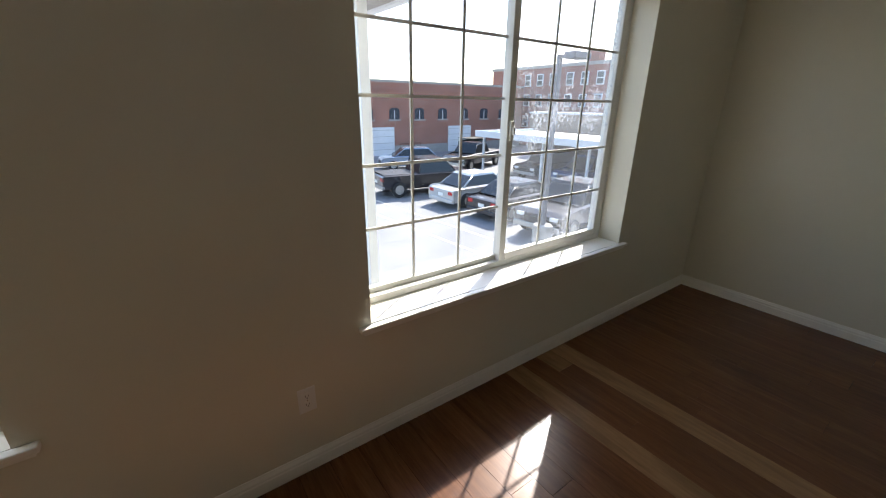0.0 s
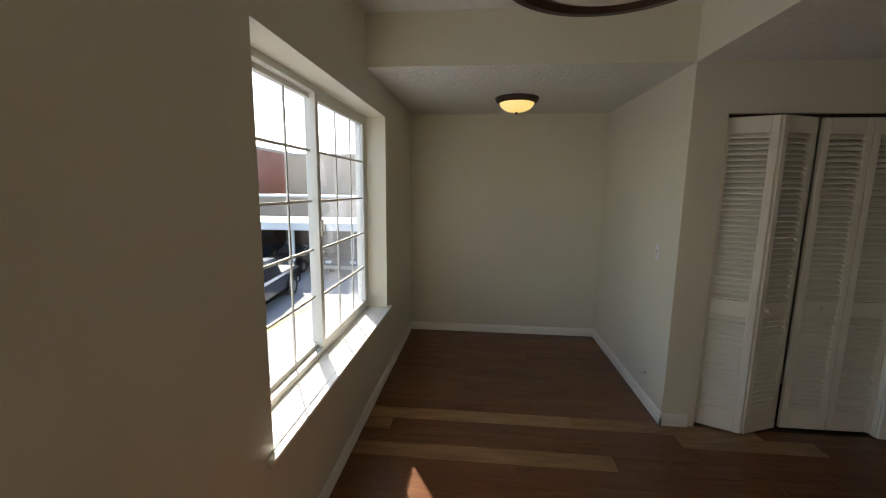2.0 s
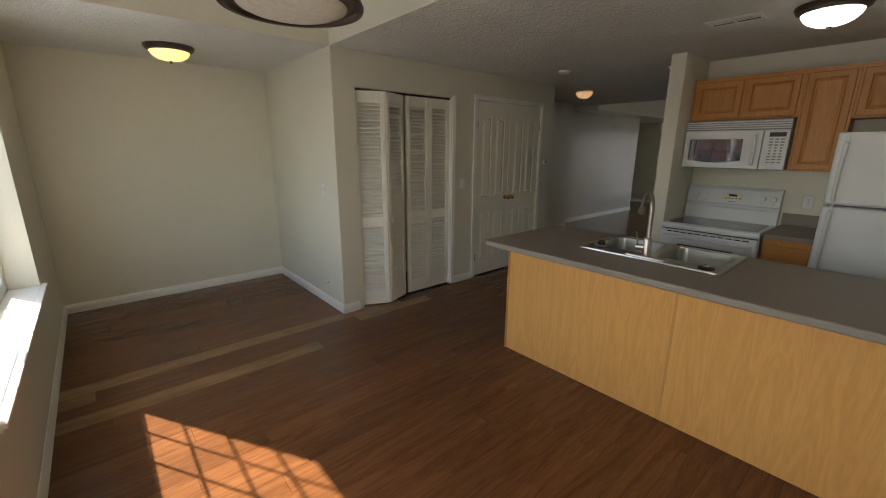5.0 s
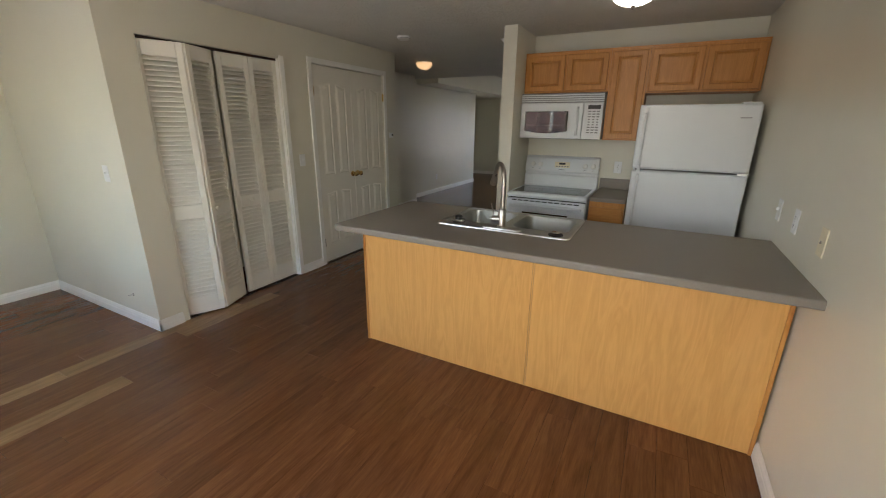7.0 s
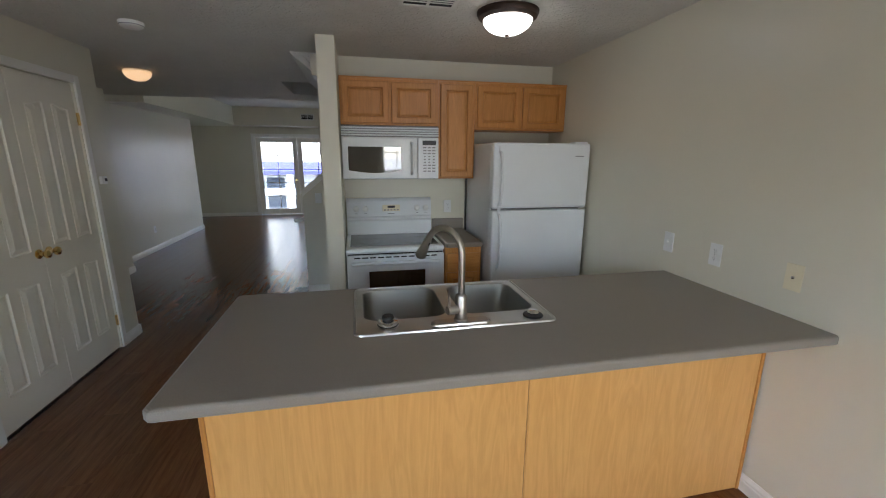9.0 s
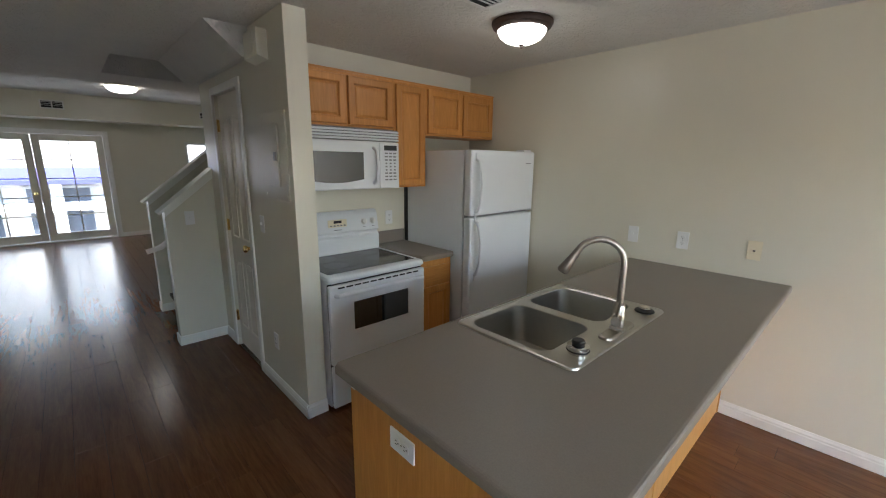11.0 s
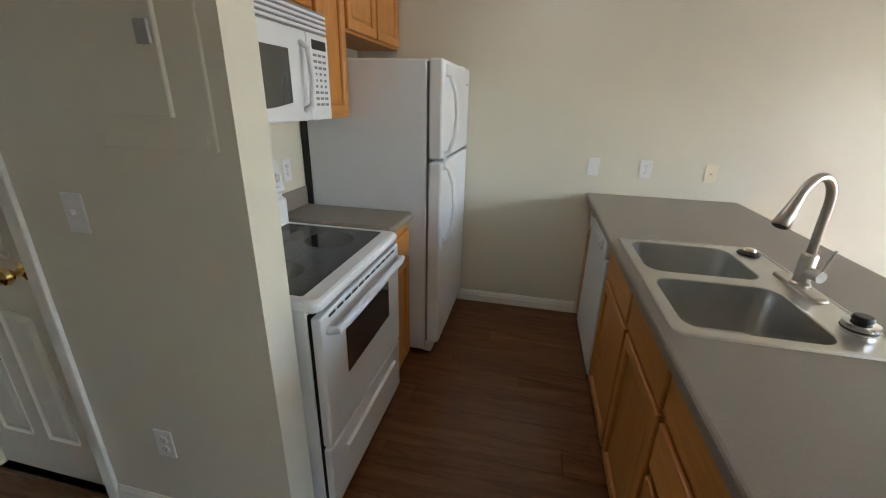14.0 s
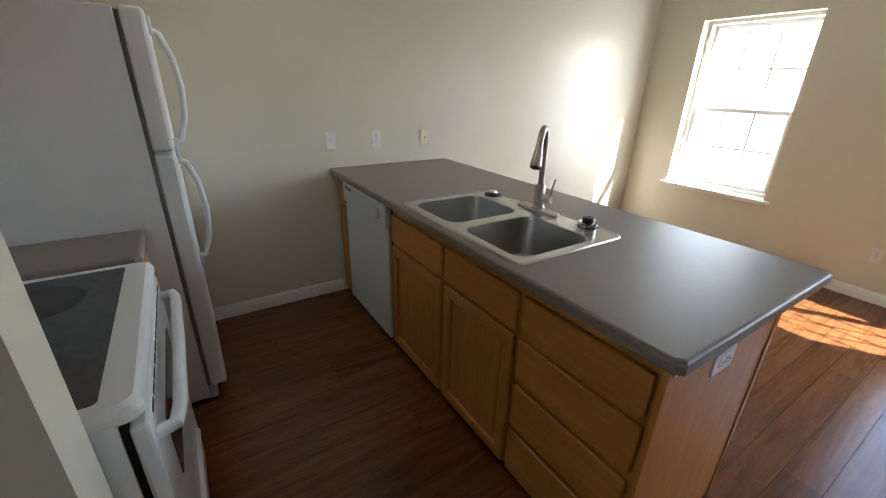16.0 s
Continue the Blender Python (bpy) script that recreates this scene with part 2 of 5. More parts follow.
def solid(name, bm, mat, at, label, category, group="", kind=""):
    """A thing of one mesh."""
    bm.transform(Matrix.Translation(-Vector(at)))
    ob = new(name, mesh_of(bm, name, mat))
    ob.location = at
    ORIGIN[ob] = Vector(at)
    return tagged(ob, label, category, group, kind)


def part(name, bm, mat, parent, label=""):
    base = ORIGIN.get(parent, Vector())
    bm.transform(Matrix.Translation(-base))
    ob = new(name, mesh_of(bm, name, mat))
    ob.parent = parent
    ORIGIN[ob] = base
    return tagged(ob, label)


def wall_boxes(axis, a, b, u0, u1, z0, z1, holes=()):
    """A wall from a to b across an axis, u0 to u1 along it, with holes (u0, u1, z0, z1) through it."""
    bm = bmesh.new()
    cuts = sorted({u0, u1, *(h for hole in holes for h in hole[:2])})
    for c, d in zip(cuts, cuts[1:]):
        mid, z = (c + d) / 2, z0
        for h in sorted((h for h in holes if h[0] < mid < h[1]), key=lambda h: h[2]):
            if h[2] > z:
                box(bm, *((a, b, c, d) if axis == 0 else (c, d, a, b)), z, h[2])
            z = h[3]
        if z1 > z:
            box(bm, *((a, b, c, d) if axis == 0 else (c, d, a, b)), z, z1)
    return bm


# ---- large structure ----
NORTH, EAST, CLOSET, CORNER = 0.045, 5.515, 3.815, -2.02
LOW, HIGH = 2.40, 2.73
W1 = (2.445, 4.34, 0.60, 2.175)
W2 = (0.455, 1.335, 0.575, 2.07)
BACK = -12.95
FRENCH = (2.30, 4.42, 0.0, 2.08)
W3 = (0.08, 0.92, 1.07, 1.99)
structure("wall_west", wall_boxes(0, -0.14, 0.0, BACK - 0.15, NORTH + 0.25, -0.2, 5.2), WALL, "cream painted plaster wall", "wall")
structure("wall_north", wall_boxes(1, NORTH, NORTH + 0.25, 0.0, EAST + 0.14, -0.2, 3.0, [W1, W2]), WALL, "cream painted plaster wall with two windows", "wall")
structure("wall_alcove_east", wall_boxes(0, EAST, EAST + 0.14, CORNER - 0.12, NORTH, -0.2, 3.0), WALL, "cream painted alcove end wall", "wall")
structure("wall_alcove_south", wall_boxes(1, CORNER - 0.12, CORNER, CLOSET + 0.12, EAST, -0.2, LOW), WALL, "cream painted alcove side wall", "wall")
BIFOLD = (-3.40, -2.235, 0.0, 2.095)
DOUBLE = (-4.985, -3.79, 0.0, 2.105)
structure("wall_closet", wall_boxes(0, CLOSET, CLOSET + 0.12, -5.27, CORNER, -0.2, LOW, [BIFOLD, DOUBLE]), WALL, "cream painted wall with closet doors", "wall")
structure("wall_closet_end", wall_boxes(1, -5.27, -5.15, CLOSET + 0.12, 5.04, -0.2, LOW), WALL, "cream painted wall return", "wall")
structure("wall_closet_back", wall_boxes(0, 4.55, 4.67, -5.15, CORNER - 0.12, -0.2, LOW), WALL, "cream painted closet back", "wall")
for n, row in enumerate(((4.90, 5.04, -7.50, -5.27, -0.2, 2.9), (5.04, 5.34, -7.50, -7.40, -0.2, 2.9), (5.20, 5.34, -11.05, -7.50, -0.2, 2.9), (5.34, 6.30, -11.05, -10.93, -0.2, 2.9), (6.20, 6.34, BACK, -11.05, -0.2, 2.9))):
    structure(f"wall_hall_{n + 1}", boxes(row), WALL, "cream painted hall wall", "wall")
structure("wall_south", wall_boxes(1, BACK - 0.15, BACK, 0.0, 6.34, -0.2, 3.0, [FRENCH, W3]), WALL, "cream painted wall with french doors", "wall")
structure("wall_kitchen_back", wall_boxes(1, -5.16, -5.04, 0.0, 1.92, -0.2, LOW), WALL, "cream painted kitchen wall", "wall")
PANTRY = (-5.86, -5.265, 0.0, 2.095)
structure("wall_stub", wall_boxes(0, 1.92, 2.045, -6.17, -4.45, -0.2, LOW, [PANTRY]), WALL, "cream painted partition wall with a closet door", "wall")
structure("wall_stair_north", wall_boxes(1, -6.29, -6.17, 0.0, 2.04, -0.2, 5.0), WALL, "cream painted stairwell wall", "wall")

structure("floor_base", boxes((-0.1, 5.64, -11.0, 0.25, -0.2, -0.012), (-0.1, 6.34, BACK - 0.1, -11.0, -0.2, -0.012)), DARK, "dark underlay beneath the floorboards", "floor")
structure("ceiling_main", boxes((0, 3.815, -6.42, CORNER, LOW, LOW + 0.3), (3.815, 5.6, -6.42, CORNER - 0.1, LOW, LOW + 0.3), (2.60, 5.6, -7.37, -6.42, LOW, LOW + 0.3), (0, 5.6, -8.05, -7.37, LOW, LOW + 0.3)), CEIL, "knock-down textured ceiling", "ceiling")
structure("ceiling_alcove", boxes((CLOSET, EAST, CORNER, NORTH, LOW, HIGH + 0.1)), CEIL, "low textured alcove ceiling", "ceiling")
structure("ceiling_dining", boxes((0, CLOSET, CORNER, NORTH, HIGH, HIGH + 0.1)), CEIL, "raised textured dining ceiling", "ceiling")
structure("ceiling_face", boxes((CLOSET - 0.005, CLOSET, CORNER, NORTH, LOW - 0.002, HIGH)), WALL, "smooth cream face above the alcove", "ceiling")
structure("ceiling_face_south", boxes((0, CLOSET - 0.005, CORNER, CORNER + 0.005, LOW - 0.002, HIGH)), WALL, "smooth cream face of the raised ceiling", "ceiling")
structure("ceiling_living", boxes((0, 6.3, BACK, -8.05, 2.74, 2.84)), CEIL, "raised textured living room ceiling", "ceiling")
structure("soffit", boxes((0, 4.70, BACK, -12.35, 2.31, 2.74), (4.70, 6.2, BACK, -8.05, 2.31, 2.74)), WALL, "cream painted duct soffit", "soffit")
bm = bmesh.new()
prism(bm, [(2.045, LOW), (2.045, 2.225), (2.09, 2.225), (2.29, LOW)], 1, -6.42, -4.985)
structure("sloped_soffit", bm, CEIL, "textured sloped soffit along the wall", "soffit")
structure("stairwell_upper", boxes((2.60, 2.72, -7.49, -6.17, LOW + 0.3, 5.0), (0, 2.60, -7.49, -7.37, LOW + 0.3, 5.0), (0, 2.72, -7.49, -6.17, 5.0, 5.1), (2.045, 2.60, -6.42, -6.30, LOW + 0.3, 5.0)), WALL, "cream painted upper stairwell", "wall")

# floor of planks, laid lengthwise to the french doors
PLANK = 0.127
floor = structure("floor", boxes((0, 5.6, -11.0, 0.045, -0.012, -0.009), (0, 6.3, BACK, -11.0, -0.012, -0.009)), DARK, "reddish brown hardwood plank floor", "floor")


def ring_stack(bm, rings, cap_first=False, cap_last=False, smooth=False):
    """Joins rings of equally many points, one after another."""
    vs = [[bm.verts.new(p) for p in ring] for ring in rings]
    faces = []
    for a, b in zip(vs, vs[1:]):
        n = len(a)
        for k in range(n):
            faces.append(bm.faces.new((a[k], a[(k + 1) % n], b[(k + 1) % n], b[k])))
    for f in faces:
        f.smooth = smooth
    if cap_first:
        faces.append(bm.faces.new(vs[0][::-1]))
    if cap_last:
        faces.append(bm.faces.new(vs[-1]))
    bmesh.ops.recalc_face_normals(bm, faces=faces)
    return bm


def round_rect(x0, x1, y0, y1, r, z, n=6):
    pts = []
    for cx, cy, a in ((x1 - r, y1 - r, 0), (x0 + r, y1 - r, 90), (x0 + r, y0 + r, 180), (x1 - r, y0 + r, 270)):
        for k in range(n + 1):
            t = radians(a + 90 * k / n)
            pts.append((cx + r * math.cos(t), cy + r * math.sin(t), z))
    return pts


def cylinder(bm, r, a, b, steps=20):
    return tube(bm, [a, b], r, steps)


# ---- windows ----
def window_sash(parent, x0, x1, z0, z1, y, cols, rows, stile, mat, pane_mat=PANE, muntin=0.014):
    """A glazed sash in a wall across y, with its panes and bars."""
    sash = part("sash", boxes((x0, x0 + stile, y - 0.018, y + 0.018, z0, z1), (x1 - stile, x1, y - 0.018, y + 0.018, z0, z1), (x0 + stile, x1 - stile, y - 0.018, y + 0.018, z0, z0 + stile), (x0 + stile, x1 - stile, y - 0.018, y + 0.018, z1 - stile, z1), bevel=0.004), mat, parent)
    gx0, gx1, gz0, gz1 = x0 + stile, x1 - stile, z0 + stile, z1 - stile
    pane = part("pane", boxes((gx0, gx1, y - 0.002, y + 0.002, gz0, gz1)), pane_mat, sash, "clear window glass")
    pane.visible_shadow = False
    for k in range(1, cols):
        x = gx0 + (gx1 - gx0) * k / cols
        part("muntin", boxes((x - muntin / 2, x + muntin / 2, y - 0.010, y - 0.003, gz0, gz1)), mat, sash)
    for k in range(1, rows):
        z = gz0 + (gz1 - gz0) * k / rows
        part("muntin", boxes((gx0, gx1, y - 0.011, y - 0.0035, z - muntin / 2, z + muntin / 2)), mat, sash)
    return sash


def dusty_glass():
    m = glass("dusty_glass")
    t = m.node_tree
    out = t.nodes["Material Output"]
    clean = t.nodes["Mix Shader"]
    co, n1, n2 = t.nodes.new("ShaderNodeTexCoord"), t.nodes.new("ShaderNodeTexNoise"), t.nodes.new("ShaderNodeTexNoise")
    n1.inputs["Scale"].default_value, n2.inputs["Scale"].default_value = 3.0, 55.0
    t.links.new(co.outputs["Object"], n1.inputs[0])
    t.links.new(co.outputs["Object"], n2.inputs[0])
    mul = t.nodes.new("ShaderNodeMath")
    mul.operation = "MULTIPLY"
    t.links.new(n1.outputs[0], mul.inputs[0])
    t.links.new(n2.outputs[0], mul.inputs[1])
    r = t.nodes.new("ShaderNodeValToRGB")
    r.color_ramp.elements[0].position, r.color_ramp.elements[1].position = 0.27, 0.40
    r.color_ramp.elements[0].color, r.color_ramp.elements[1].color = (0.05, 0.05, 0.05, 1), (0.30, 0.30, 0.30, 1)
    t.links.new(mul.outputs[0], r.inputs[0])
    dust, mix = t.nodes.new("ShaderNodeBsdfTranslucent"), t.nodes.new("ShaderNodeMixShader")
    dust.inputs[0].default_value = (0.55, 0.56, 0.58, 1)
    t.links.new(r.outputs[0], mix.inputs[0])
    t.links.new(clean.outputs[0], mix.inputs[1])
    t.links.new(dust.outputs[0], mix.inputs[2])
    t.links.new(mix.outputs[0], out.inputs[0])
    return m


DUSTY = dusty_glass()


def window_frame(parent, x0, x1, z0, z1, y0, y1, w=0.035):
    return part("window_frame", boxes((x0, x0 + w, y0, y1, z0, z1), (x1 - w, x1, y0, y1, z0, z1), (x0 + w, x1 - w, y0, y1, z0, z0 + w), (x0 + w, x1 - w, y0, y1, z1 - w, z1), bevel=0.003), VINYL, parent)


def sill_board(parent, x0, x1, z, y_in, y_out, ear=0.06):
    """Board on the opening's floor, with a nosing past the wall and a small mould under it."""
    bm = boxes((x0, x1, y_in, y_out, z - 0.004, z + 0.014))
    box(bm, x0 - ear, x1 + ear, y_in - 0.035, y_in, z - 0.008, z + 0.014, bevel=0.005)
    box(bm, x0 - ear + 0.015, x1 + ear - 0.015, y_in - 0.016, y_in, z - 0.03, z - 0.008, bevel=0.005)
    return part("window_sill", bm, TRIM, parent, "white painted sill board")


FRAME_Y = NORTH + 0.16
w1 = thing("window_1", (3.375, FRAME_Y, W1[2]), "white sliding window with a grid of bars", "window", kind="structure")
x0, x1, z0, z1 = W1
z0 += 0.014
window_frame(w1, x0, x1, z0, z1, FRAME_Y, FRAME_Y + 0.08)
mid = 3.375
window_sash(w1, x0 + 0.03, mid + 0.025, z0 + 0.03, z1 - 0.03, FRAME_Y + 0.058, 3, 5, 0.032, VINYL)
right_sash = window_sash(w1, mid - 0.025, x1 - 0.03, z0 + 0.03, z1 - 0.03, FRAME_Y + 0.020, 3, 5, 0.045, VINYL, DUSTY)
latch = boxes((mid - 0.012, mid + 0.012, FRAME_Y - 0.012, FRAME_Y + 0.002, 1.33, 1.43), (mid - 0.006, mid + 0.006, FRAME_Y - 0.028, FRAME_Y - 0.012, 1.36, 1.40), bevel=0.003)
part("latch", latch, VINYL, right_sash, "white plastic sash latch")
sill_board(w1, x0, x1, W1[2], NORTH, FRAME_Y)

w2 = thing("window_2", (0.885, FRAME_Y, W2[2]), "white double-hung window with a grid of bars", "window", kind="structure")
x0, x1, z0, z1 = W2
z0 += 0.014
mid = (z0 + z1) / 2 - 0.02
window_frame(w2, x0, x1, z0, z1, FRAME_Y - 0.06, FRAME_Y + 0.06, 0.03)
window_sash(w2, x0 + 0.028, x1 - 0.028, mid - 0.02, z1 - 0.028, FRAME_Y + 0.035, 3, 2, 0.035, VINYL, muntin=0.015)
window_sash(w2, x0 + 0.028, x1 - 0.028, z0 + 0.028, mid + 0.02, FRAME_Y - 0.012, 3, 2, 0.035, VINYL, muntin=0.015)
sill_board(w2, x0, x1, W2[2], NORTH, FRAME_Y - 0.06)

w3 = thing("window_3", (0.5, BACK, W3[2]), "white living room window with bars", "window", kind="structure")
window_frame(w3, *W3, BACK - 0.10, BACK - 0.03, 0.035)
window_sash(w3, W3[0] + 0.03, W3[1] - 0.03, W3[2] + 0.03, W3[3] - 0.03, BACK - 0.065, 2, 3, 0.03, VINYL, muntin=0.02)
sill_board(w3, W3[0], W3[1], W3[2], BACK, BACK - 0.03, 0.04)

# french doors
fd = thing("door_3", (3.36, BACK, 0.0), "pair of white glazed french doors, closed", "door", kind="structure")
x0, x1, _, z1 = FRENCH
part("door_casing", boxes((x0 - 0.06, x0, BACK, BACK + 0.015, 0, z1 + 0.06), (x1, x1 + 0.06, BACK, BACK + 0.015, 0, z1 + 0.06), (x0, x1, BACK, BACK + 0.015, z1, z1 + 0.06), (x0, x0 + 0.03, BACK - 0.15, BACK, 0, z1), (x1 - 0.03, x1, BACK - 0.15, BACK, 0, z1), (x0 + 0.03, x1 - 0.03, BACK - 0.15, BACK, z1 - 0.03, z1), (x0 + 0.03, x1 - 0.03, BACK - 0.15, BACK, -0.004, 0.02), bevel=0.003), TRIM, fd)
mid = (x0 + x1) / 2
for a, b in ((x0 + 0.033, mid - 0.003), (mid + 0.003, x1 - 0.033)):
    y, st = BACK - 0.06, 0.115
    leaf = part("door_leaf", boxes((a, a + st, y - 0.02, y + 0.02, 0.025, z1 - 0.033), (b - st, b, y - 0.02, y + 0.02, 0.025, z1 - 0.033), (a + st, b - st, y - 0.02, y + 0.02, 0.025, 0.17), (a + st, b - st, y - 0.02, y + 0.02, z1 - 0.15, z1 - 0.033), bevel=0.004), DOOR_PAINT, fd)
    g = part("pane", boxes((a + st, b - st, y - 0.002, y + 0.002, 0.17, z1 - 0.15)), PANE, leaf, "clear door glass")
    g.visible_shadow = False
    c = (a + b) / 2
    part("muntin", boxes((c - 0.01, c + 0.01, y + 0.003, y + 0.015, 0.17, z1 - 0.15)), DOOR_PAINT, leaf)
    for k in range(1, 5):
        z = 0.17 + (z1 - 0.32) * k / 5
        part("muntin", boxes((a + st, b - st, y + 0.0035, y + 0.016, z - 0.01, z + 0.01)), DOOR_PAINT, leaf)
bm = bmesh.new()
lathe(bm, [(0, 0), (0.026, 0.002), (0.026, 0.008), (0.011, 0.012), (0.011, 0.035), (0.028, 0.045), (0.03, 0.06), (0.02, 0.072), (0, 0.075)], (mid + 0.06, BACK - 0.04, 0.95), Matrix.Rotation(radians(-90), 4, "X"), 16)
part("knob", bm, BRASS, fd, "brass knob")


# ---- skirting and casings ----
def skirting(points):
    """Skirting board along a run of points, the wall to the right of the way walked."""
    for (ax, ay), (bx, by) in zip(points, points[1:]):
        d = Vector((bx - ax, by - ay, 0)).normalized()
        n = Vector((-d.y, d.x, 0))
        a, b = Vector((ax, ay, 0)) - d * 0.0, Vector((bx, by, 0))
        prof = [(0, 0), (0.014, 0), (0.014, 0.052), (0.011, 0.058), (0.011, 0.068), (0.006, 0.080), (0.004, 0.088), (0, 0.088)]
        bm = bmesh.new()
        ring_stack(bm, [[p + n * u + Vector((0, 0, w)) for u, w in prof] for p in (a, b)], True, True)
        structure("baseboard", bm, TRIM, "white moulded baseboard", "baseboard")


skirting([(0, NORTH), (0, -2.70)])
skirting([(0, -3.36), (0, -4.25)])
skirting([(EAST, NORTH), (0, NORTH)])
skirting([(EAST, CORNER), (EAST, NORTH)])
skirting([(CLOSET - 0.014, CORNER), (EAST, CORNER)])
skirting([(CLOSET, -2.19), (CLOSET, CORNER + 0.014)])
skirting([(CLOSET, -3.735), (CLOSET, -3.455)])
skirting([(CLOSET, -5.27), (CLOSET, -5.04)])
skirting([(4.90, -5.27), (CLOSET - 0.014, -5.27)])
skirting([(4.90, -7.5), (4.90, -5.27)])
skirting([(5.20, -11.05), (5.20, -7.5), (4.886, -7.5)])
skirting([(6.2, BACK), (6.2, -11.05), (5.186, -11.05)])
skirting([(4.48, BACK), (6.2, BACK)])
skirting([(0, BACK), (2.24, BACK)])
skirting([(2.045, -4.45 + 0.014), (2.045, -5.21)])
skirting([(1.92, -4.45), (2.059, -4.45)])
skirting([(2.045, -5.92), (2.045, -6.17)])


def casing(parent, x, side, y0, y1, z1, w=0.055, t=0.016, left=True, right=True):
    """Moulded casing round an opening in a wall across x; side: +1 or -1, the way that it faces."""
    rows = []
    if right:
        rows.append((x, x + side * t, y0 - w, y0, 0, z1 + w))
    if left:
        rows.append((x, x + side * t, y1, y1 + w, 0, z1 + w))
    rows.append((x, x + side * t, y0, y1, z1, z1 + w))
    bm = bmesh.new()
    for a, b, c, d, e, f in rows:
        box(bm, min(a, b), max(a, b), c, d, e, f, bevel=0.005)
    return part("door_casing", bm, TRIM, parent, "white painted casing")


# ---- closet doors ----
def louvred_leaf(parent, hinge, way, width, height, slat_mesh, knob_at=None):
    """A louvred leaf from a hinge point along a direction, with its slats as parts."""
    d = Vector((*way, 0)).normalized()
    n = Vector((-d.y, d.x, 0))
    m = Matrix.Translation((*hinge, 0.015)) @ Matrix(((d.x, n.x, 0, 0), (d.y, n.y, 0, 0), (0, 0, 1, 0), (0, 0, 0, 1)))
    s, th = 0.042, 0.014
    rails = [(0, 0.15), (0.80, 0.905), (height - 0.10, height)]
    bm = boxes((0, s, -th, th, 0, height), (width - s, width, -th, th, 0, height), *[(s, width - s, -th, th, a, b) for a, b in rails], bevel=0.003)
    bm.transform(m)
    leaf = part("leaf", bm, DOOR_PAINT, parent, "white louvred door leaf")
    base = Matrix.Translation(-ORIGIN[parent])
    for lo, hi in ((0.15, 0.80), (0.905, height - 0.10)):
        count = int((hi - lo) / 0.034)
        for k in range(count):
            z = lo + (hi - lo) * (k + 0.5) / count
            ob = new("slat", slat_mesh)
            ob.parent = leaf
            ob.matrix_local = base @ m @ Matrix.Translation((s, 0, z))
    if knob_at is not None:
        bm = bmesh.new()
        lathe(bm, [(0, 0), (0.008, 0), (0.008, 0.012), (0.017, 0.02), (0.017, 0.028), (0, 0.033)], (0, 0, 0), None, 14)
        bm.transform(m @ Matrix.Translation((knob_at, th if n.x < 0 else -th, 0.86)) @ Matrix.Rotation(radians(-90 if n.x < 0 else 90), 4, "X"))
        part("knob", bm, DOOR_PAINT, leaf, "small white wooden knob")
    return leaf


LEAF = 0.287
bm = bmesh.new()
prism(bm, [(-0.0135, -0.0135), (-0.0135, -0.0055), (0.0115, 0.0165), (0.0115, 0.0085)], 0, 0.0, LEAF - 0.084)
SLAT = mesh_of(bm, "slat", DOOR_PAINT)
open_pair = thing("bifold_door", (3.86, -2.4, 0.0), "white louvred bifold closet door, partly folded open", "closet door", "closet bifold doors")
louvred_leaf(open_pair, (3.872, -2.240), (-0.125, -0.262), LEAF, 2.06, SLAT)
louvred_leaf(open_pair, (3.747, -2.508), (0.110, -0.270), LEAF, 2.06, SLAT, 0.05)
shut_pair = thing("bifold_door", (3.86, -3.1, 0.0), "white louvred bifold closet door, closed", "closet door", "closet bifold doors")
louvred_leaf(shut_pair, (3.860, -2.815), (0.004, -1), LEAF, 2.06, SLAT, 0.145)
louvred_leaf(shut_pair, (3.861, -3.106), (0.004, -1), LEAF, 2.06, SLAT)
bifold_trim = thing("door_1", (CLOSET, -2.8, 0.0), "white trim and track round the bifold closet opening", "door frame", kind="structure")
part("door_casing", boxes((CLOSET - 0.016, CLOSET, BIFOLD[0] - 0.05, BIFOLD[0], 0, 2.12), bevel=0.005), TRIM, bifold_trim, "white painted casing")
part("track", boxes((CLOSET + 0.03, CLOSET + 0.06, BIFOLD[0], BIFOLD[1], 2.075, 2.095)), BRONZE, bifold_trim, "brown metal door track")
part("jamb", boxes((CLOSET + 0.002, CLOSET + 0.118, BIFOLD[1] - 0.004, BIFOLD[1], 0, 2.09), (CLOSET + 0.002, CLOSET + 0.118, BIFOLD[0], BIFOLD[0] + 0.004, 0, 2.09)), TRIM, bifold_trim)
structure("closet_inside", boxes((CLOSET + 0.13, 4.54, -3.60, -3.55, 0, LOW)), WALL, "cream painted closet partition", "wall")


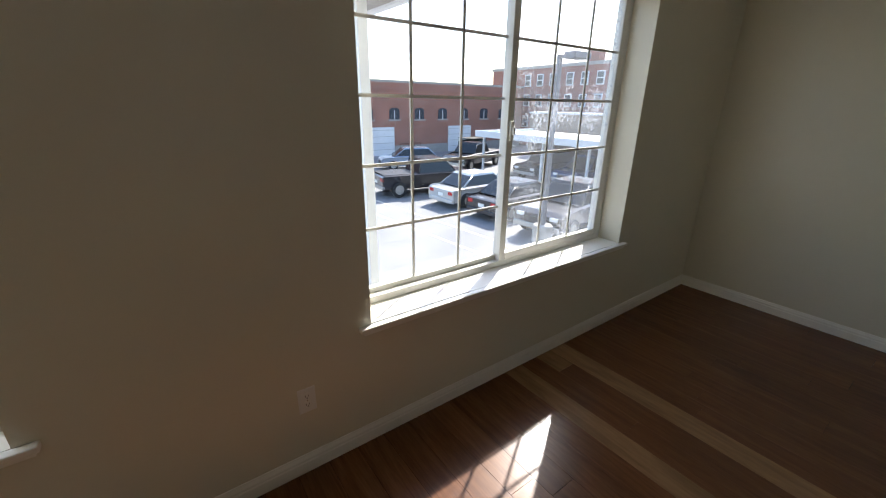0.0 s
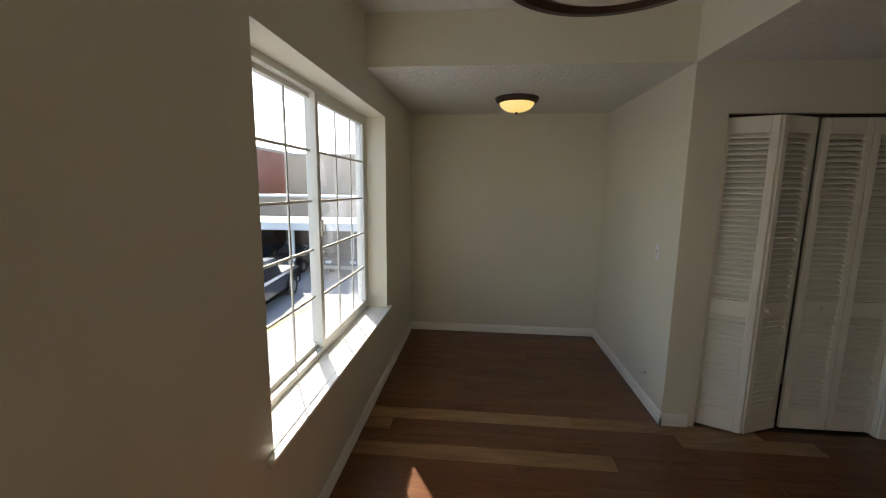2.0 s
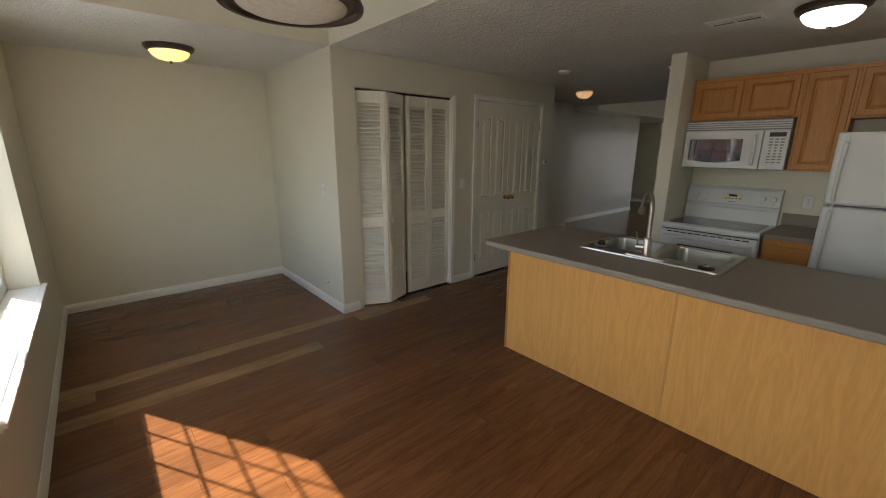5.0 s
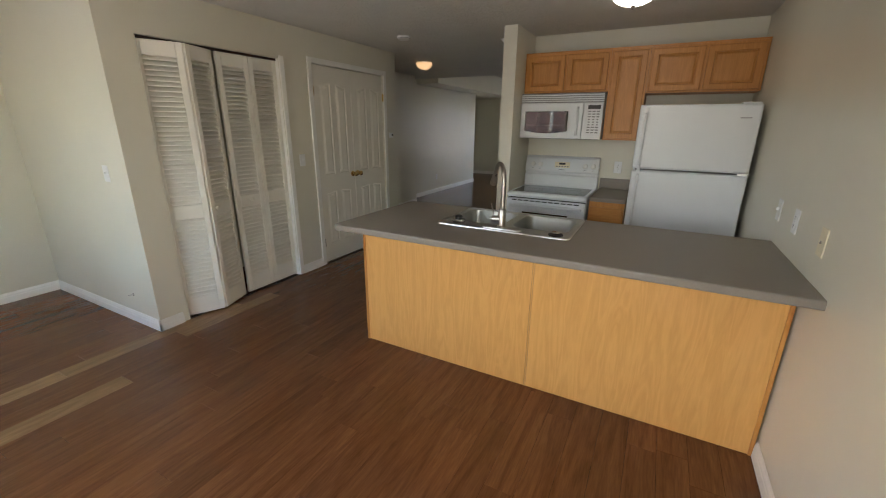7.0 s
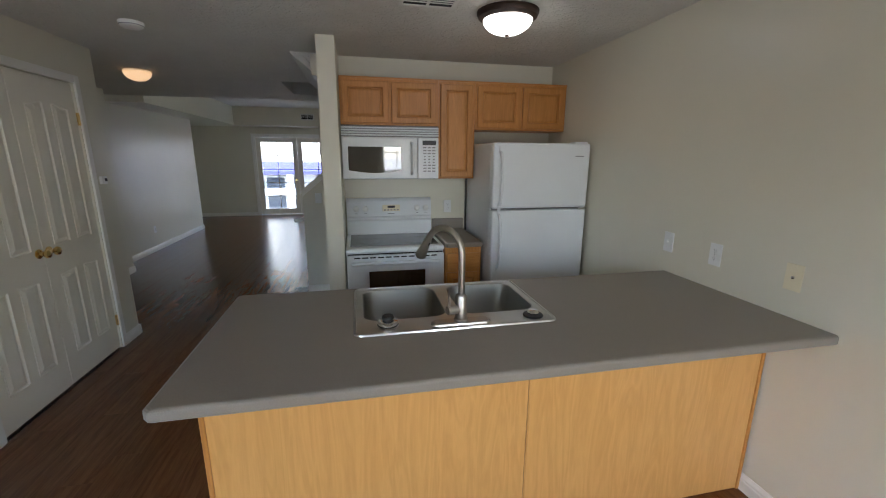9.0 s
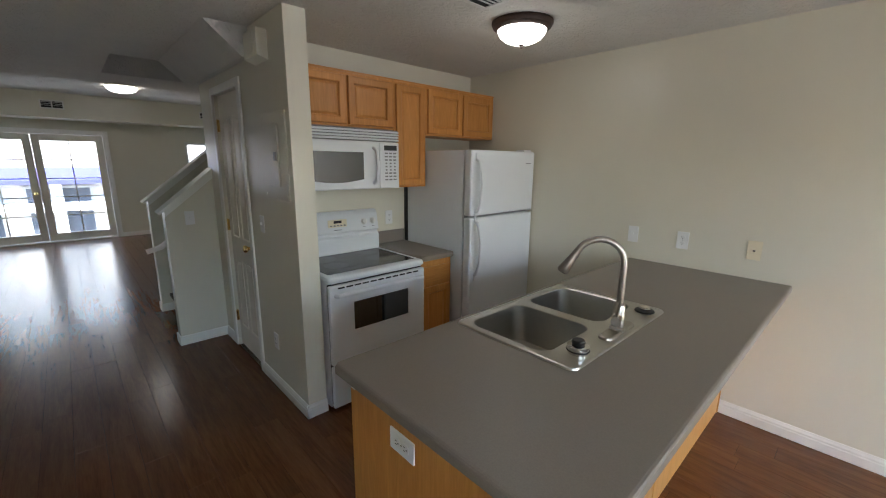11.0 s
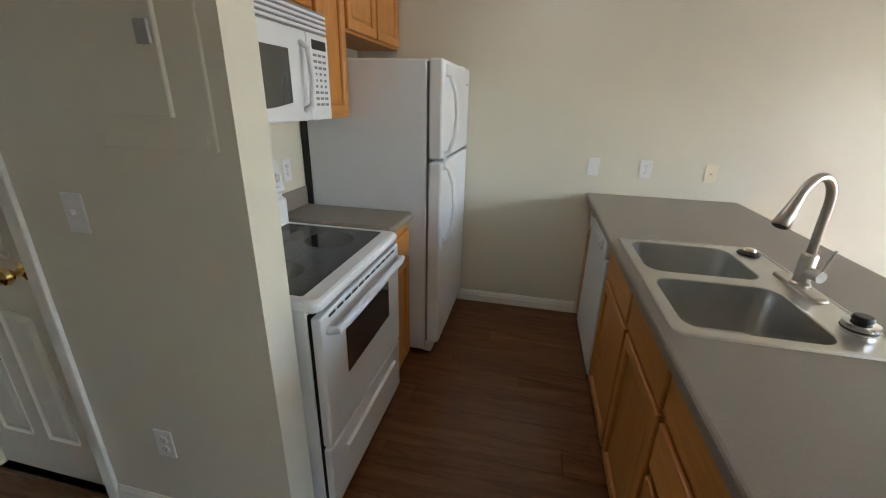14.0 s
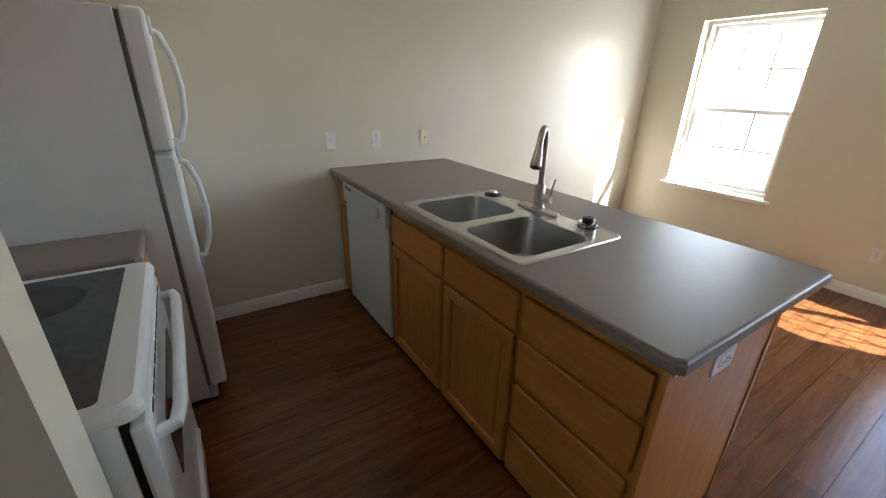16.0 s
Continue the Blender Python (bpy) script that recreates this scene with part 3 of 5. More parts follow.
def panel_leaf(parent, x, side, y0, y1, z0, z1, arched=True):
    """A moulded door leaf across x, facing side, with two tall and two short raised panels."""
    t = 0.017
    bm = bmesh.new()
    box(bm, x - t, x + t, y0, y1, z0, z1, bevel=0.003)
    leaf = part("leaf", bm, DOOR_PAINT, parent, "white moulded panel leaf")
    w = y1 - y0
    face = x + side * t
    for ua, ub, inner in ((0.16, 0.44, 1), (0.56, 0.84, -1)):
        a, b = y0 + w * ua, y0 + w * ub
        for za, zb in ((z0 + 0.20, z0 + 0.80), (z0 + 0.98, z1 - 0.16)):
            rise = 0.026 if zb > z0 + 1.0 else 0.012
            tops = [zb - rise + rise * (1 - math.cos(math.pi * k / 6)) / 2 for k in range(7)]
            if inner < 0:
                tops = tops[::-1]
            edge = [(a, za), (b, za)] + [(b + (a - b) * k / 6, tops[6 - k]) for k in range(7)]
            cy, cz = (a + b) / 2, (za + zb) / 2

            def inset(k, h):
                return [(face + side * h, p + math.copysign(min(k, abs(p - cy)), cy - p), q + math.copysign(k, cz - q)) for p, q in edge]
            pm = bmesh.new()
            ring_stack(pm, [inset(-0.012, 0.0), inset(-0.007, 0.009), inset(0.004, 0.009), inset(0.014, 0.0005), inset(0.020, 0.0005), inset(0.042, 0.009)], False, True)
            part("panel", pm, DOOR_PAINT, leaf)
    return leaf


def brass_knob(parent, at, way):
    bm = bmesh.new()
    turn = Vector((0, 0, 1)).rotation_difference(Vector(way)).to_matrix().to_4x4()
    lathe(bm, [(0, 0), (0.030, 0.001), (0.031, 0.007), (0.013, 0.011), (0.011, 0.030), (0.022, 0.038), (0.029, 0.050), (0.026, 0.062), (0.012, 0.069), (0, 0.070)], at, turn, 20)
    return part("knob", bm, BRASS, parent, "polished brass knob")


def hinge(parent, x, y, z):
    bm = boxes((x - 0.004, x + 0.006, y - 0.012, y + 0.012, z - 0.045, z + 0.045), bevel=0.002)
    cylinder(bm, 0.006, (x + 0.008, y, z - 0.048), (x + 0.008, y, z + 0.048), 8)
    return part("hinge", bm, BRASS, parent, "brass hinge")


double = thing("door_2", (CLOSET, -4.39, 0.0), "pair of white moulded panel closet doors, closed", "door", kind="structure")
casing(double, CLOSET, -1, DOUBLE[0], DOUBLE[1], DOUBLE[3])
for a, b, k in ((DOUBLE[0] + 0.003, -4.389, -4.42), (-4.386, DOUBLE[1] - 0.003, -4.355)):
    lf = panel_leaf(double, CLOSET + 0.030, -1, a, b, 0.012, DOUBLE[3] - 0.004)
    brass_knob(lf, (CLOSET + 0.013, k - 0.012 if k < -4.39 else k + 0.012, 0.97), (-1, 0, 0))
for z in (0.25, 1.85):
    for y in (DOUBLE[0] + 0.006, DOUBLE[1] - 0.006):
        bm = boxes((CLOSET - 0.006, CLOSET + 0.008, y - 0.010, y + 0.010, z - 0.045, z + 0.045), bevel=0.002)
        part("hinge", bm, BRASS, double, "brass hinge")

pantry = thing("door_4", (2.045, -5.52, 0.0), "white moulded panel closet door, closed, brass knob", "door", kind="structure")
casing(pantry, 2.045, 1, PANTRY[0], PANTRY[1], PANTRY[3])
lf = panel_leaf(pantry, 2.005, 1, PANTRY[0] + 0.003, PANTRY[1] - 0.003, 0.012, PANTRY[3] - 0.004)
brass_knob(lf, (2.022, PANTRY[1] - 0.068, 0.96), (1, 0, 0))
for z in (0.28, 1.08, 1.87):
    hinge(pantry, 2.03, PANTRY[0] + 0.004, z)
structure("pantry_back", boxes((1.2, 1.24, -6.17, -5.16, 0, LOW)), WALL, "cream painted closet back", "wall")


# ---- wall plates and small fittings ----
def wall_plate(at, axis, side, kind, mat=PLASTIC, label="white plastic wall outlet", level=False):
    """A cover plate on a wall across an axis, with a toggle or two sockets."""
    category = "light switch" if kind == "switch" else "outlet" if kind == "outlet" else "wall plate"
    ob = thing("light_switch" if kind == "switch" else "wall_outlet" if kind == "outlet" else "wall_plate", at, label, category)
    d = Vector((0, 0, 0))
    d[axis] = side
    side_way = Vector((0, 0, 1)).cross(d)
    up = Vector((0, 0, 1))
    if level:
        side_way, up = up, -side_way
    m = Matrix.Translation(at) @ Matrix((side_way, up, d)).transposed().to_4x4()

    def put(name, bm, mt, parent, text=""):
        bm.transform(m)
        return part(name, bm, mt, parent, text)
    put("cover", boxes((-0.036, 0.036, -0.058, 0.058, 0, 0.006), bevel=0.003), mat, ob)
    if kind == "switch":
        put("toggle", boxes((-0.005, 0.005, -0.004, 0.012, 0.005, 0.018), bevel=0.002), mat, ob)
        rows = ((0, 0.03), (0, -0.03))
    elif kind == "outlet":
        for v in (-0.02, 0.02):
            sock = bmesh.new()
            lathe(sock, [(0.0165, 0.005), (0.0165, 0.0085), (0, 0.0085)], (0, v, 0), None, 14)
            sock = put("socket", sock, mat, ob)
            put("slot", boxes((-0.007, -0.005, v - 0.001, v + 0.007, 0.008, 0.0092), (0.005, 0.007, v - 0.001, v + 0.007, 0.008, 0.0092), (-0.002, 0.002, v - 0.009, v - 0.005, 0.008, 0.0092)), DARK, sock)
        rows = ((0, 0),)
    else:
        jack = bmesh.new()
        lathe(jack, [(0.007, 0.005), (0.007, 0.010), (0.003, 0.012), (0, 0.012)], (0, 0, 0), None, 10)
        put("jack", jack, CHROME, ob)
        rows = ((0, 0.042), (0, -0.042))
    for u, v in rows:
        s = bmesh.new()
        lathe(s, [(0.003, 0.0055), (0.003, 0.0075), (0, 0.0078)], (u, v, 0), None, 8)
        put("screw", s, mat if kind != "outlet" else CHROME, ob)
    return ob


wall_plate((0.0, -3.37, 1.11), 0, 1, "switch", label="white plastic light switch on the cream wall")
wall_plate((0.0, -3.045, 1.11), 0, 1, "outlet", label="white plastic duplex outlet on the cream wall")
wall_plate((0.0, -2.655, 1.105), 0, 1, "jack", IVORY, "ivory plastic cable plate on the cream wall")
wall_plate((2.14, NORTH, 0.36), 1, -1, "outlet", label="white duplex outlet below the windows")
wall_plate((4.10, CORNER, 1.18), 1, 1, "switch", label="white light switch on the alcove wall")
wall_plate((CLOSET, -3.575, 1.18), 0, -1, "switch", label="white light switch between closet doors")
wall_plate((2.045, -5.005, 1.185), 0, 1, "switch", label="white light switch beside the closet door")
wall_plate((2.045, -4.92, 0.365), 0, 1, "outlet", label="white duplex outlet low on the partition wall")
wall_plate((0.985, -5.04, 1.14), 1, 1, "outlet", label="white outlet above the small counter")
wall_plate((2.25, -6.17, 1.12), 1, 1, "switch", label="white light switch on the stair wall")
wall_plate((2.355, -3.05, 0.785), 0, 1, "outlet", label="white outlet on the peninsula end panel", level=True)
wall_plate((5.20, -8.9, 0.36), 0, -1, "outlet", label="white outlet low on the hall wall")
bm = boxes((4.12, 4.135, CORNER, CORNER + 0.004, 0.225, 0.25), bevel=0.001)
cylinder(bm, 0.005, (4.127, CORNER + 0.003, 0.238), (4.127, CORNER + 0.035, 0.238), 8)
solid("door_stop", bm, CHROME, (4.127, CORNER, 0.238), "small metal stop on the alcove wall", "door stop")

thermostat = thing("thermostat", (CLOSET, -5.12, 1.395), "small white thermostat with a dark dial", "thermostat")
part("case", boxes((CLOSET - 0.022, CLOSET, -5.155, -5.085, 1.365, 1.425), bevel=0.004), PLASTIC, thermostat)
part("display", boxes((CLOSET - 0.024, CLOSET - 0.021, -5.15, -5.12, 1.385, 1.41)), BLACK, thermostat)

chime = thing("door_chime", (2.045, -4.80, 2.18), "cream painted door chime box on the wall", "door chime")
bm = bmesh.new()
prism(bm, [(2.045, 2.165), (2.105, 2.185), (2.105, 2.325), (2.045, 2.325)], 1, -4.895, -4.685)
part("cover", bm, WALL, chime)
part("grille", boxes((2.105, 2.108, -4.84, -4.74, 2.205, 2.31)), WALL, chime)

panel = thing("breaker_panel", (2.045, -4.65, 1.39), "cream painted electrical breaker panel cover", "breaker panel")
cover = part("cover", boxes((2.045, 2.055, -4.862, -4.500, 1.375, 1.88), bevel=0.003), WALL, panel)
lid = part("lid", boxes((2.055, 2.068, -4.788, -4.597, 1.452, 1.812), bevel=0.004), WALL, panel)
part("latch", boxes((2.068, 2.077, -4.642, -4.606, 1.605, 1.655), bevel=0.002), ALU, lid)
for y in (-4.84, -4.522):
    for z in (1.40, 1.855):
        bm = bmesh.new()
        lathe(bm, [(0.008, 0), (0.007, 0.004), (0, 0.005)], (2.055, y, z), Matrix.Rotation(radians(90), 4, "Y"), 10)
        part("screw", bm, WALL, panel)

# ---- stairs ----
def knee_wall(name, y0, y1, x_end, x_top):
    rise = 0.82
    ob = thing(name, (x_end, (y0 + y1) / 2, 0), "cream sloped stair wall with white cap", "stair wall", kind="structure")
    z = lambda x: 1.19 + (x_end - x) * rise
    bm = bmesh.new()
    prism(bm, [(x_top, 0), (x_end, 0), (x_end, z(x_end)), (x_top, z(x_top))], 1, y0, y1)
    part("wall_body", bm, WALL, ob)
    bm = bmesh.new()
    xe = x_end + 0.035
    prism(bm, [(x_top, z(x_top)), (xe, z(xe)), (xe + 0.012, z(xe) + 0.016), (x_top, z(x_top) + 0.032)], 1, y0 - 0.022, y1 + 0.022)
    prism(bm, [(x_top, z(x_top) - 0.05), (x_end, z(x_end) - 0.05), (x_end, z(x_end)), (x_top, z(x_top))], 1, y1, y1 + 0.012)
    part("cap", bm, TRIM, ob, "white painted sloping cap")
    part("baseboard", boxes((2.054 if y1 > -6.5 else 1.2, x_end + 0.012, y1, y1 + 0.013, 0, 0.085), (x_end, x_end + 0.013, y0 - 0.01, y1, 0, 0.085), bevel=0.004), TRIM, ob)
    return ob


knee_wall("stair_wall_near", -6.29, -6.17, 2.425, 2.04)
knee_wall("stair_wall_far", -7.37, -7.25, 2.40, 0.6)
stairs = thing("stairs", (2.3, -6.77, 0), "enclosed stairs with brown wooden treads", "stairs")
for k in range(13):
    x = 2.30 - 0.235 * k
    if x < 0.2:
        break
    part("riser", boxes((x - 0.02, x, -7.25, -6.29, 0.19 * k, 0.19 * k + 0.155)), TRIM, stairs)
    part("tread", boxes((x - 0.255, x + 0.025, -7.25, -6.29, 0.19 * k + 0.155, 0.19 * (k + 1)), bevel=0.006), FLOOR_WOOD, stairs)
rail = thing("handrail", (2.5, -6.36, 0.75), "white painted handrail on a bracket by the stairs", "handrail")
bm = bmesh.new()
tube(bm, [(2.56, -6.37, 0.83), (2.45, -6.37, 0.86), (2.2, -6.37, 1.06), (1.4, -6.37, 1.72)], 0.022, 12)
part("rail", bm, TRIM, rail)
bm = bmesh.new()
tube(bm, [(2.40, -6.295, 0.80), (2.40, -6.34, 0.80), (2.40, -6.37, 0.87)], 0.008, 8)
part("bracket", bm, TRIM, rail)

# ---- kitchen ----
def panel_front(parent, name, x0, x1, z0, z1, y, side, mat=OAK, field=True, frame_w=0.055):
    """A framed cabinet door or a slab drawer front in a face across y."""
    t = 0.019
    ya, yb = sorted((y, y + side * t))
    if not field:
        return part(name, boxes((x0, x1, ya, yb, z0, z1), bevel=0.006), OAK_X, parent)
    w = frame_w
    bm = bmesh.new()

    def frame_ring(k, yy):
        return [(x0 + k, yy, z0 + k), (x1 - k, yy, z0 + k), (x1 - k, yy, z1 - k), (x0 + k, yy, z1 - k)]
    front = y + side * t
    ring_stack(bm, [frame_ring(w, y), frame_ring(0, y), frame_ring(0, front - side * 0.006), frame_ring(0.002, front - side * 0.002), frame_ring(0.006, front), frame_ring(w - 0.009, front), frame_ring(w - 0.004, front - side * 0.003), frame_ring(w, front - side * 0.010), frame_ring(w, y)])
    door = part(name, bm, mat, parent)
    f0, f1 = y + side * 0.004, y + side * 0.010
    pm = bmesh.new()

    def rim(k, yy):
        return [(x0 + w + k, yy, z0 + w + k), (x1 - w - k, yy, z0 + w + k), (x1 - w - k, yy, z1 - w - k), (x0 + w + k, yy, z1 - w - k)]
    ring_stack(pm, [rim(-0.004, f0), rim(0.006, f0), rim(0.018, f1)], False, True)
    part("panel", pm, mat, door)
    return door


def base_unit(x0, x1, y_back, y_front, side, fronts, label, z1=0.888, open_top=False):
    """A base cabinet; fronts: rows of (kind, z0, z1)."""
    ob = thing("base_cabinet", ((x0 + x1) / 2, (y_back + y_front) / 2, 0), label, "cabinet", "kitchen base cabinets")
    ya, yb = sorted((y_back, y_front))
    bm = boxes((x0, x1, ya, yb, 0.03, 0.70 if open_top else z1))
    if open_top:
        box(bm, x0, x1, *sorted((y_front, y_front - side * 0.007)), 0.70, z1)
    k0, k1 = sorted((y_back, y_front - side * 0.05))
    box(bm, x0, x1, k0, k1, 0, 0.03)
    part("body", bm, OAK, ob)
    for kind, a, b in fronts:
        panel_front(ob, "door" if kind == "door" else "drawer_front", x0 + 0.012, x1 - 0.012, a, b, y_front, side, field=kind == "door")
    return ob


FACE = -3.325
base_unit(0.004, 0.138, -2.72, FACE, -1, [("drawer", 0.705, 0.835), ("door_slab", 0.035, 0.675)], "narrow oak filler cabinet beside the dishwasher")
base_unit(0.832, 1.360, -2.72, FACE, -1, [("drawer", 0.678, 0.830), ("door", 0.035, 0.655)], "oak sink base cabinet with false drawer front", open_top=True)
base_unit(1.362, 1.846, -2.72, FACE, -1, [("drawer", 0.678, 0.830), ("door", 0.035, 0.655)], "oak sink base cabinet with false drawer front", open_top=True)
base_unit(1.848, 2.335, -2.72, FACE, -1, [("drawer", 0.695, 0.830), ("drawer", 0.490, 0.655), ("drawer", 0.275, 0.455), ("drawer", 0.035, 0.240)], "oak base cabinet with four drawers")

cladding = thing("peninsula_panel", (1.18, -2.71, 0), "oak plywood panels cladding the peninsula back", "cabinet panel")
part("panel", boxes((0.03, 1.152, -2.718, -2.700, 0.004, 0.888)), PLY, cladding)
part("panel", boxes((1.164, 2.342, -2.718, -2.700, 0.004, 0.888)), PLY, cladding)
part("seam_strip", boxes((1.1535, 1.1615, -2.717, -2.698, 0.004, 0.888)), PLY, cladding)
part("seam_gap", boxes((1.1616, 1.1638, -2.716, -2.704, 0.004, 0.888)), DARK, cladding)
part("seam_gap", boxes((1.1521, 1.1534, -2.716, -2.704, 0.004, 0.888)), DARK, cladding)
part("panel", boxes((2.337, 2.355, -3.345, -2.7185, 0.004, 0.888)), OAK, cladding, "oak end panel")
part("corner_strip", boxes((2.3425, 2.360, -2.722, -2.694, 0, 0.888), bevel=0.003), OAK, cladding)
part("corner_strip", boxes((0.012, 0.030, -2.722, -2.694, 0, 0.888), bevel=0.003), OAK, cladding)
part("tag", boxes((2.3555, 2.361, -3.335, -3.310, 0.848, 0.878)), PLASTIC, cladding, "small white plastic catch")

dish = thing("dishwasher", (0.45, -3.3, 0), "white built-in dishwasher with a dial", "dishwasher")
part("body", boxes((0.143, 0.808, FACE + 0.005, -2.74, 0.0, 0.872)), BLACK, dish)
part("door", boxes((0.146, 0.805, FACE - 0.020, FACE + 0.004, 0.02, 0.735), bevel=0.008), ENAMEL, dish)
cp = part("control_panel", boxes((0.146, 0.805, FACE - 0.034, FACE + 0.004, 0.740, 0.868), bevel=0.010), ENAMEL, dish)
bm = bmesh.new()
lathe(bm, [(0.032, 0), (0.030, 0.012), (0.022, 0.016), (0.020, 0.024), (0, 0.025)], (0.70, FACE - 0.034, 0.80), Matrix.Rotation(radians(90), 4, "X"), 20)
part("dial", bm, PLASTIC, cp)
part("vent", boxes((0.19, 0.30, FACE - 0.036, FACE - 0.033, 0.83, 0.85)), GREY_PRINT, cp)
part("button", boxes((0.50, 0.54, FACE - 0.037, FACE - 0.033, 0.79, 0.805), bevel=0.001), PLASTIC, cp)
part("button", boxes((0.56, 0.60, FACE - 0.037, FACE - 0.033, 0.79, 0.805), bevel=0.001), PLASTIC, cp)


def counter_top(name, outer, hole, z, label, deep=0.04, open_edges=("e", "s", "n")):
    """Laminate top with rolled edges, with a cut-out for a sink."""
    x0, x1, y0, y1 = outer
    r = 0.012
    rings = []

    def ring(k, zz, c=0.018):
        return [
            (x1 - k, y1 - k - c, zz), (x1 - k - c, y1 - k, zz), (x0, y1 - k, zz), (x0, y1 - k - 0.001, zz), (x0, y0 + k + 0.001, zz), (x0, y0 + k, zz), (x1 - k - c, y0 + k, zz), (x1 - k, y0 + k + c, zz)]
    if hole:
        a, b, c, d = hole
        h = lambda zz: [(b, d - 0.001, zz), (b - 0.001, d, zz), (a + 0.001, d, zz), (a, d - 0.001, zz), (a, c + 0.001, zz), (a + 0.001, c, zz), (b - 0.001, c, zz), (b, c + 0.001, zz)]
        rings += [h(z - deep), h(z)]
    top_rings = rings + [ring(r, z)]
    rings = [ring(r, z), ring(r * 0.45, z - r * 0.15), ring(r * 0.1, z - r * 0.5), ring(0, z - r), ring(0, z - deep + 0.006), ring(0.006, z - deep)]
    if hole:
        rings += [h(z - deep)]
    ob = thing(name, ((x0 + x1) / 2, (y0 + y1) / 2, z - deep), label, "countertop")
    bm = bmesh.new()
    ring_stack(bm, top_rings, False, not hole)
    part("top", bm, LAMINATE, ob)
    bm = bmesh.new()
    ring_stack(bm, rings, False, not hole)
    bmesh.ops.remove_doubles(bm, verts=bm.verts, dist=0.0001)
    part("rolled_edge", bm, LAMINATE, ob)
    return ob


counter_top("countertop", (0.0, 2.396, -3.392, -2.452), (1.018, 1.820, -3.335, -2.812), 0.930, "taupe laminate peninsula countertop with rolled edges")
counter_top("countertop", (0.832, 1.138, -5.04, -4.395), None, 0.925, "taupe laminate counter between range and refrigerator")
solid("backsplash", boxes((0.834, 1.136, -5.04, -5.02, 0.925, 1.027), bevel=0.004), LAMINATE, (0.98, -5.03, 0.925), "low taupe laminate backsplash", "backsplash")

sink = thing("kitchen_sink", (1.40, -3.05, 0.930), "double-bowl stainless steel drop-in sink", "sink")
SZ = 0.936


def bowl(x0, x1, y0, y1, cell):
    bm = bmesh.new()
    rings = [round_rect(*cell, 0.001, SZ), round_rect(x0 - 0.004, x1 + 0.004, y0 - 0.004, y1 + 0.004, 0.064, SZ), round_rect(x0, x1, y0, y1, 0.06, SZ - 0.003)]
    for k, z in ((0.002, 0.905), (0.008, 0.80), (0.014, 0.765), (0.030, 0.752), (0.06, 0.749)):
        rings.append(round_rect(x0 + k, x1 - k, y0 + k, y1 - k, 0.06, z))
    ring_stack(bm, rings, False, True, True)
    b = part("bowl", bm, STEEL, sink)
    d = bmesh.new()
    lathe(d, [(0.044, 0.0), (0.042, 0.003), (0.030, 0.001), (0.028, -0.004), (0, -0.006)], ((x0 + x1) / 2, (y0 + y1) / 2, 0.751), None, 20)
    part("drain", d, CHROME, b)
    return b


bowl(1.446, 1.798, -3.314, -2.934, (1.414, 1.827, -3.346, -2.914))
bowl(1.042, 1.382, -3.314, -2.934, (1.012, 1.414, -3.346, -2.914))
part("ledge", boxes((1.012, 1.827, -2.914, -2.807, SZ - 0.006, SZ)), STEEL, sink)
bm = bmesh.new()
rim = lambda k, z, c: round_rect(1.000 + k, 1.839 - k, -3.358 + k, -2.795 - k, c, z)
ring_stack(bm, [rim(0, 0.9305, 0.035), rim(0.002, 0.937, 0.035), rim(0.006, 0.939, 0.033), rim(0.010, 0.939, 0.031), rim(0.0125, SZ, 0.014)], False, False, True)
part("rim", bm, STEEL, sink)

faucet = thing("faucet", (1.410, -2.846, SZ), "brushed nickel pull-down gooseneck kitchen faucet", "faucet")
FX, FY = 1.410, -2.846
bm = bmesh.new()
ring_stack(bm, [round_rect(FX - 0.125, FX + 0.125, FY - 0.03, FY + 0.03, 0.029, SZ), round_rect(FX - 0.123, FX + 0.123, FY - 0.028, FY + 0.028, 0.027, SZ + 0.008), round_rect(FX - 0.115, FX + 0.115, FY - 0.022, FY + 0.022, 0.021, SZ + 0.012)], False, True)
part("base_plate", bm, NICKEL, faucet)
bm = bmesh.new()
lathe(bm, [(0.030, 0.010), (0.030, 0.018), (0.024, 0.024), (0.024, 0.115), (0.020, 0.122), (0.0145, 0.126)], (FX, FY, SZ), None, 24)
part("body", bm, NICKEL, faucet)
reach, arch, top = Vector((0.59, -0.81, 0)), 0.095, 0.285
pts = [Vector((FX, FY, SZ + 0.12 + k * (top - 0.12) / 4)) for k in range(4)]
for k in range(13):
    a = math.pi * (1 - k / 12 * 0.86)
    pts.append(Vector((FX, FY, SZ + top)) + reach * (arch + arch * math.cos(a)) + Vector((0, 0, arch * math.sin(a))))
bm = bmesh.new()
tube(bm, pts, 0.0135, 16)
part("spout", bm, NICKEL, faucet)
end, way = pts[-1], (pts[-1] - pts[-2]).normalized()
bm = bmesh.new()
tube(bm, [end, end + way * 0.02, end + way * 0.06, end + way * 0.095, end + way * 0.10], [0.0145, 0.0155, 0.020, 0.0245, 0.022], 20)
head = part("spray_head", bm, NICKEL, faucet)
bm = bmesh.new()
cylinder(bm, 0.018, end + way * 0.099, end + way * 0.102, 16)
part("nozzle", bm, BLACK, head)
side_way = (reach.cross(Vector((0, 0, 1))) * -1).normalized()
b0 = end + way * 0.045 - reach * 0.012 + Vector((0, 0, 0.012))
bm = bmesh.new()
tube(bm, [b0 - reach * 0.008 - way * 0.012, b0 - reach * 0.008 + way * 0.012], 0.006, 8)
part("button", bm, BLACK, head)
lever = Vector((0.97, 0.25, 0))
bm = bmesh.new()
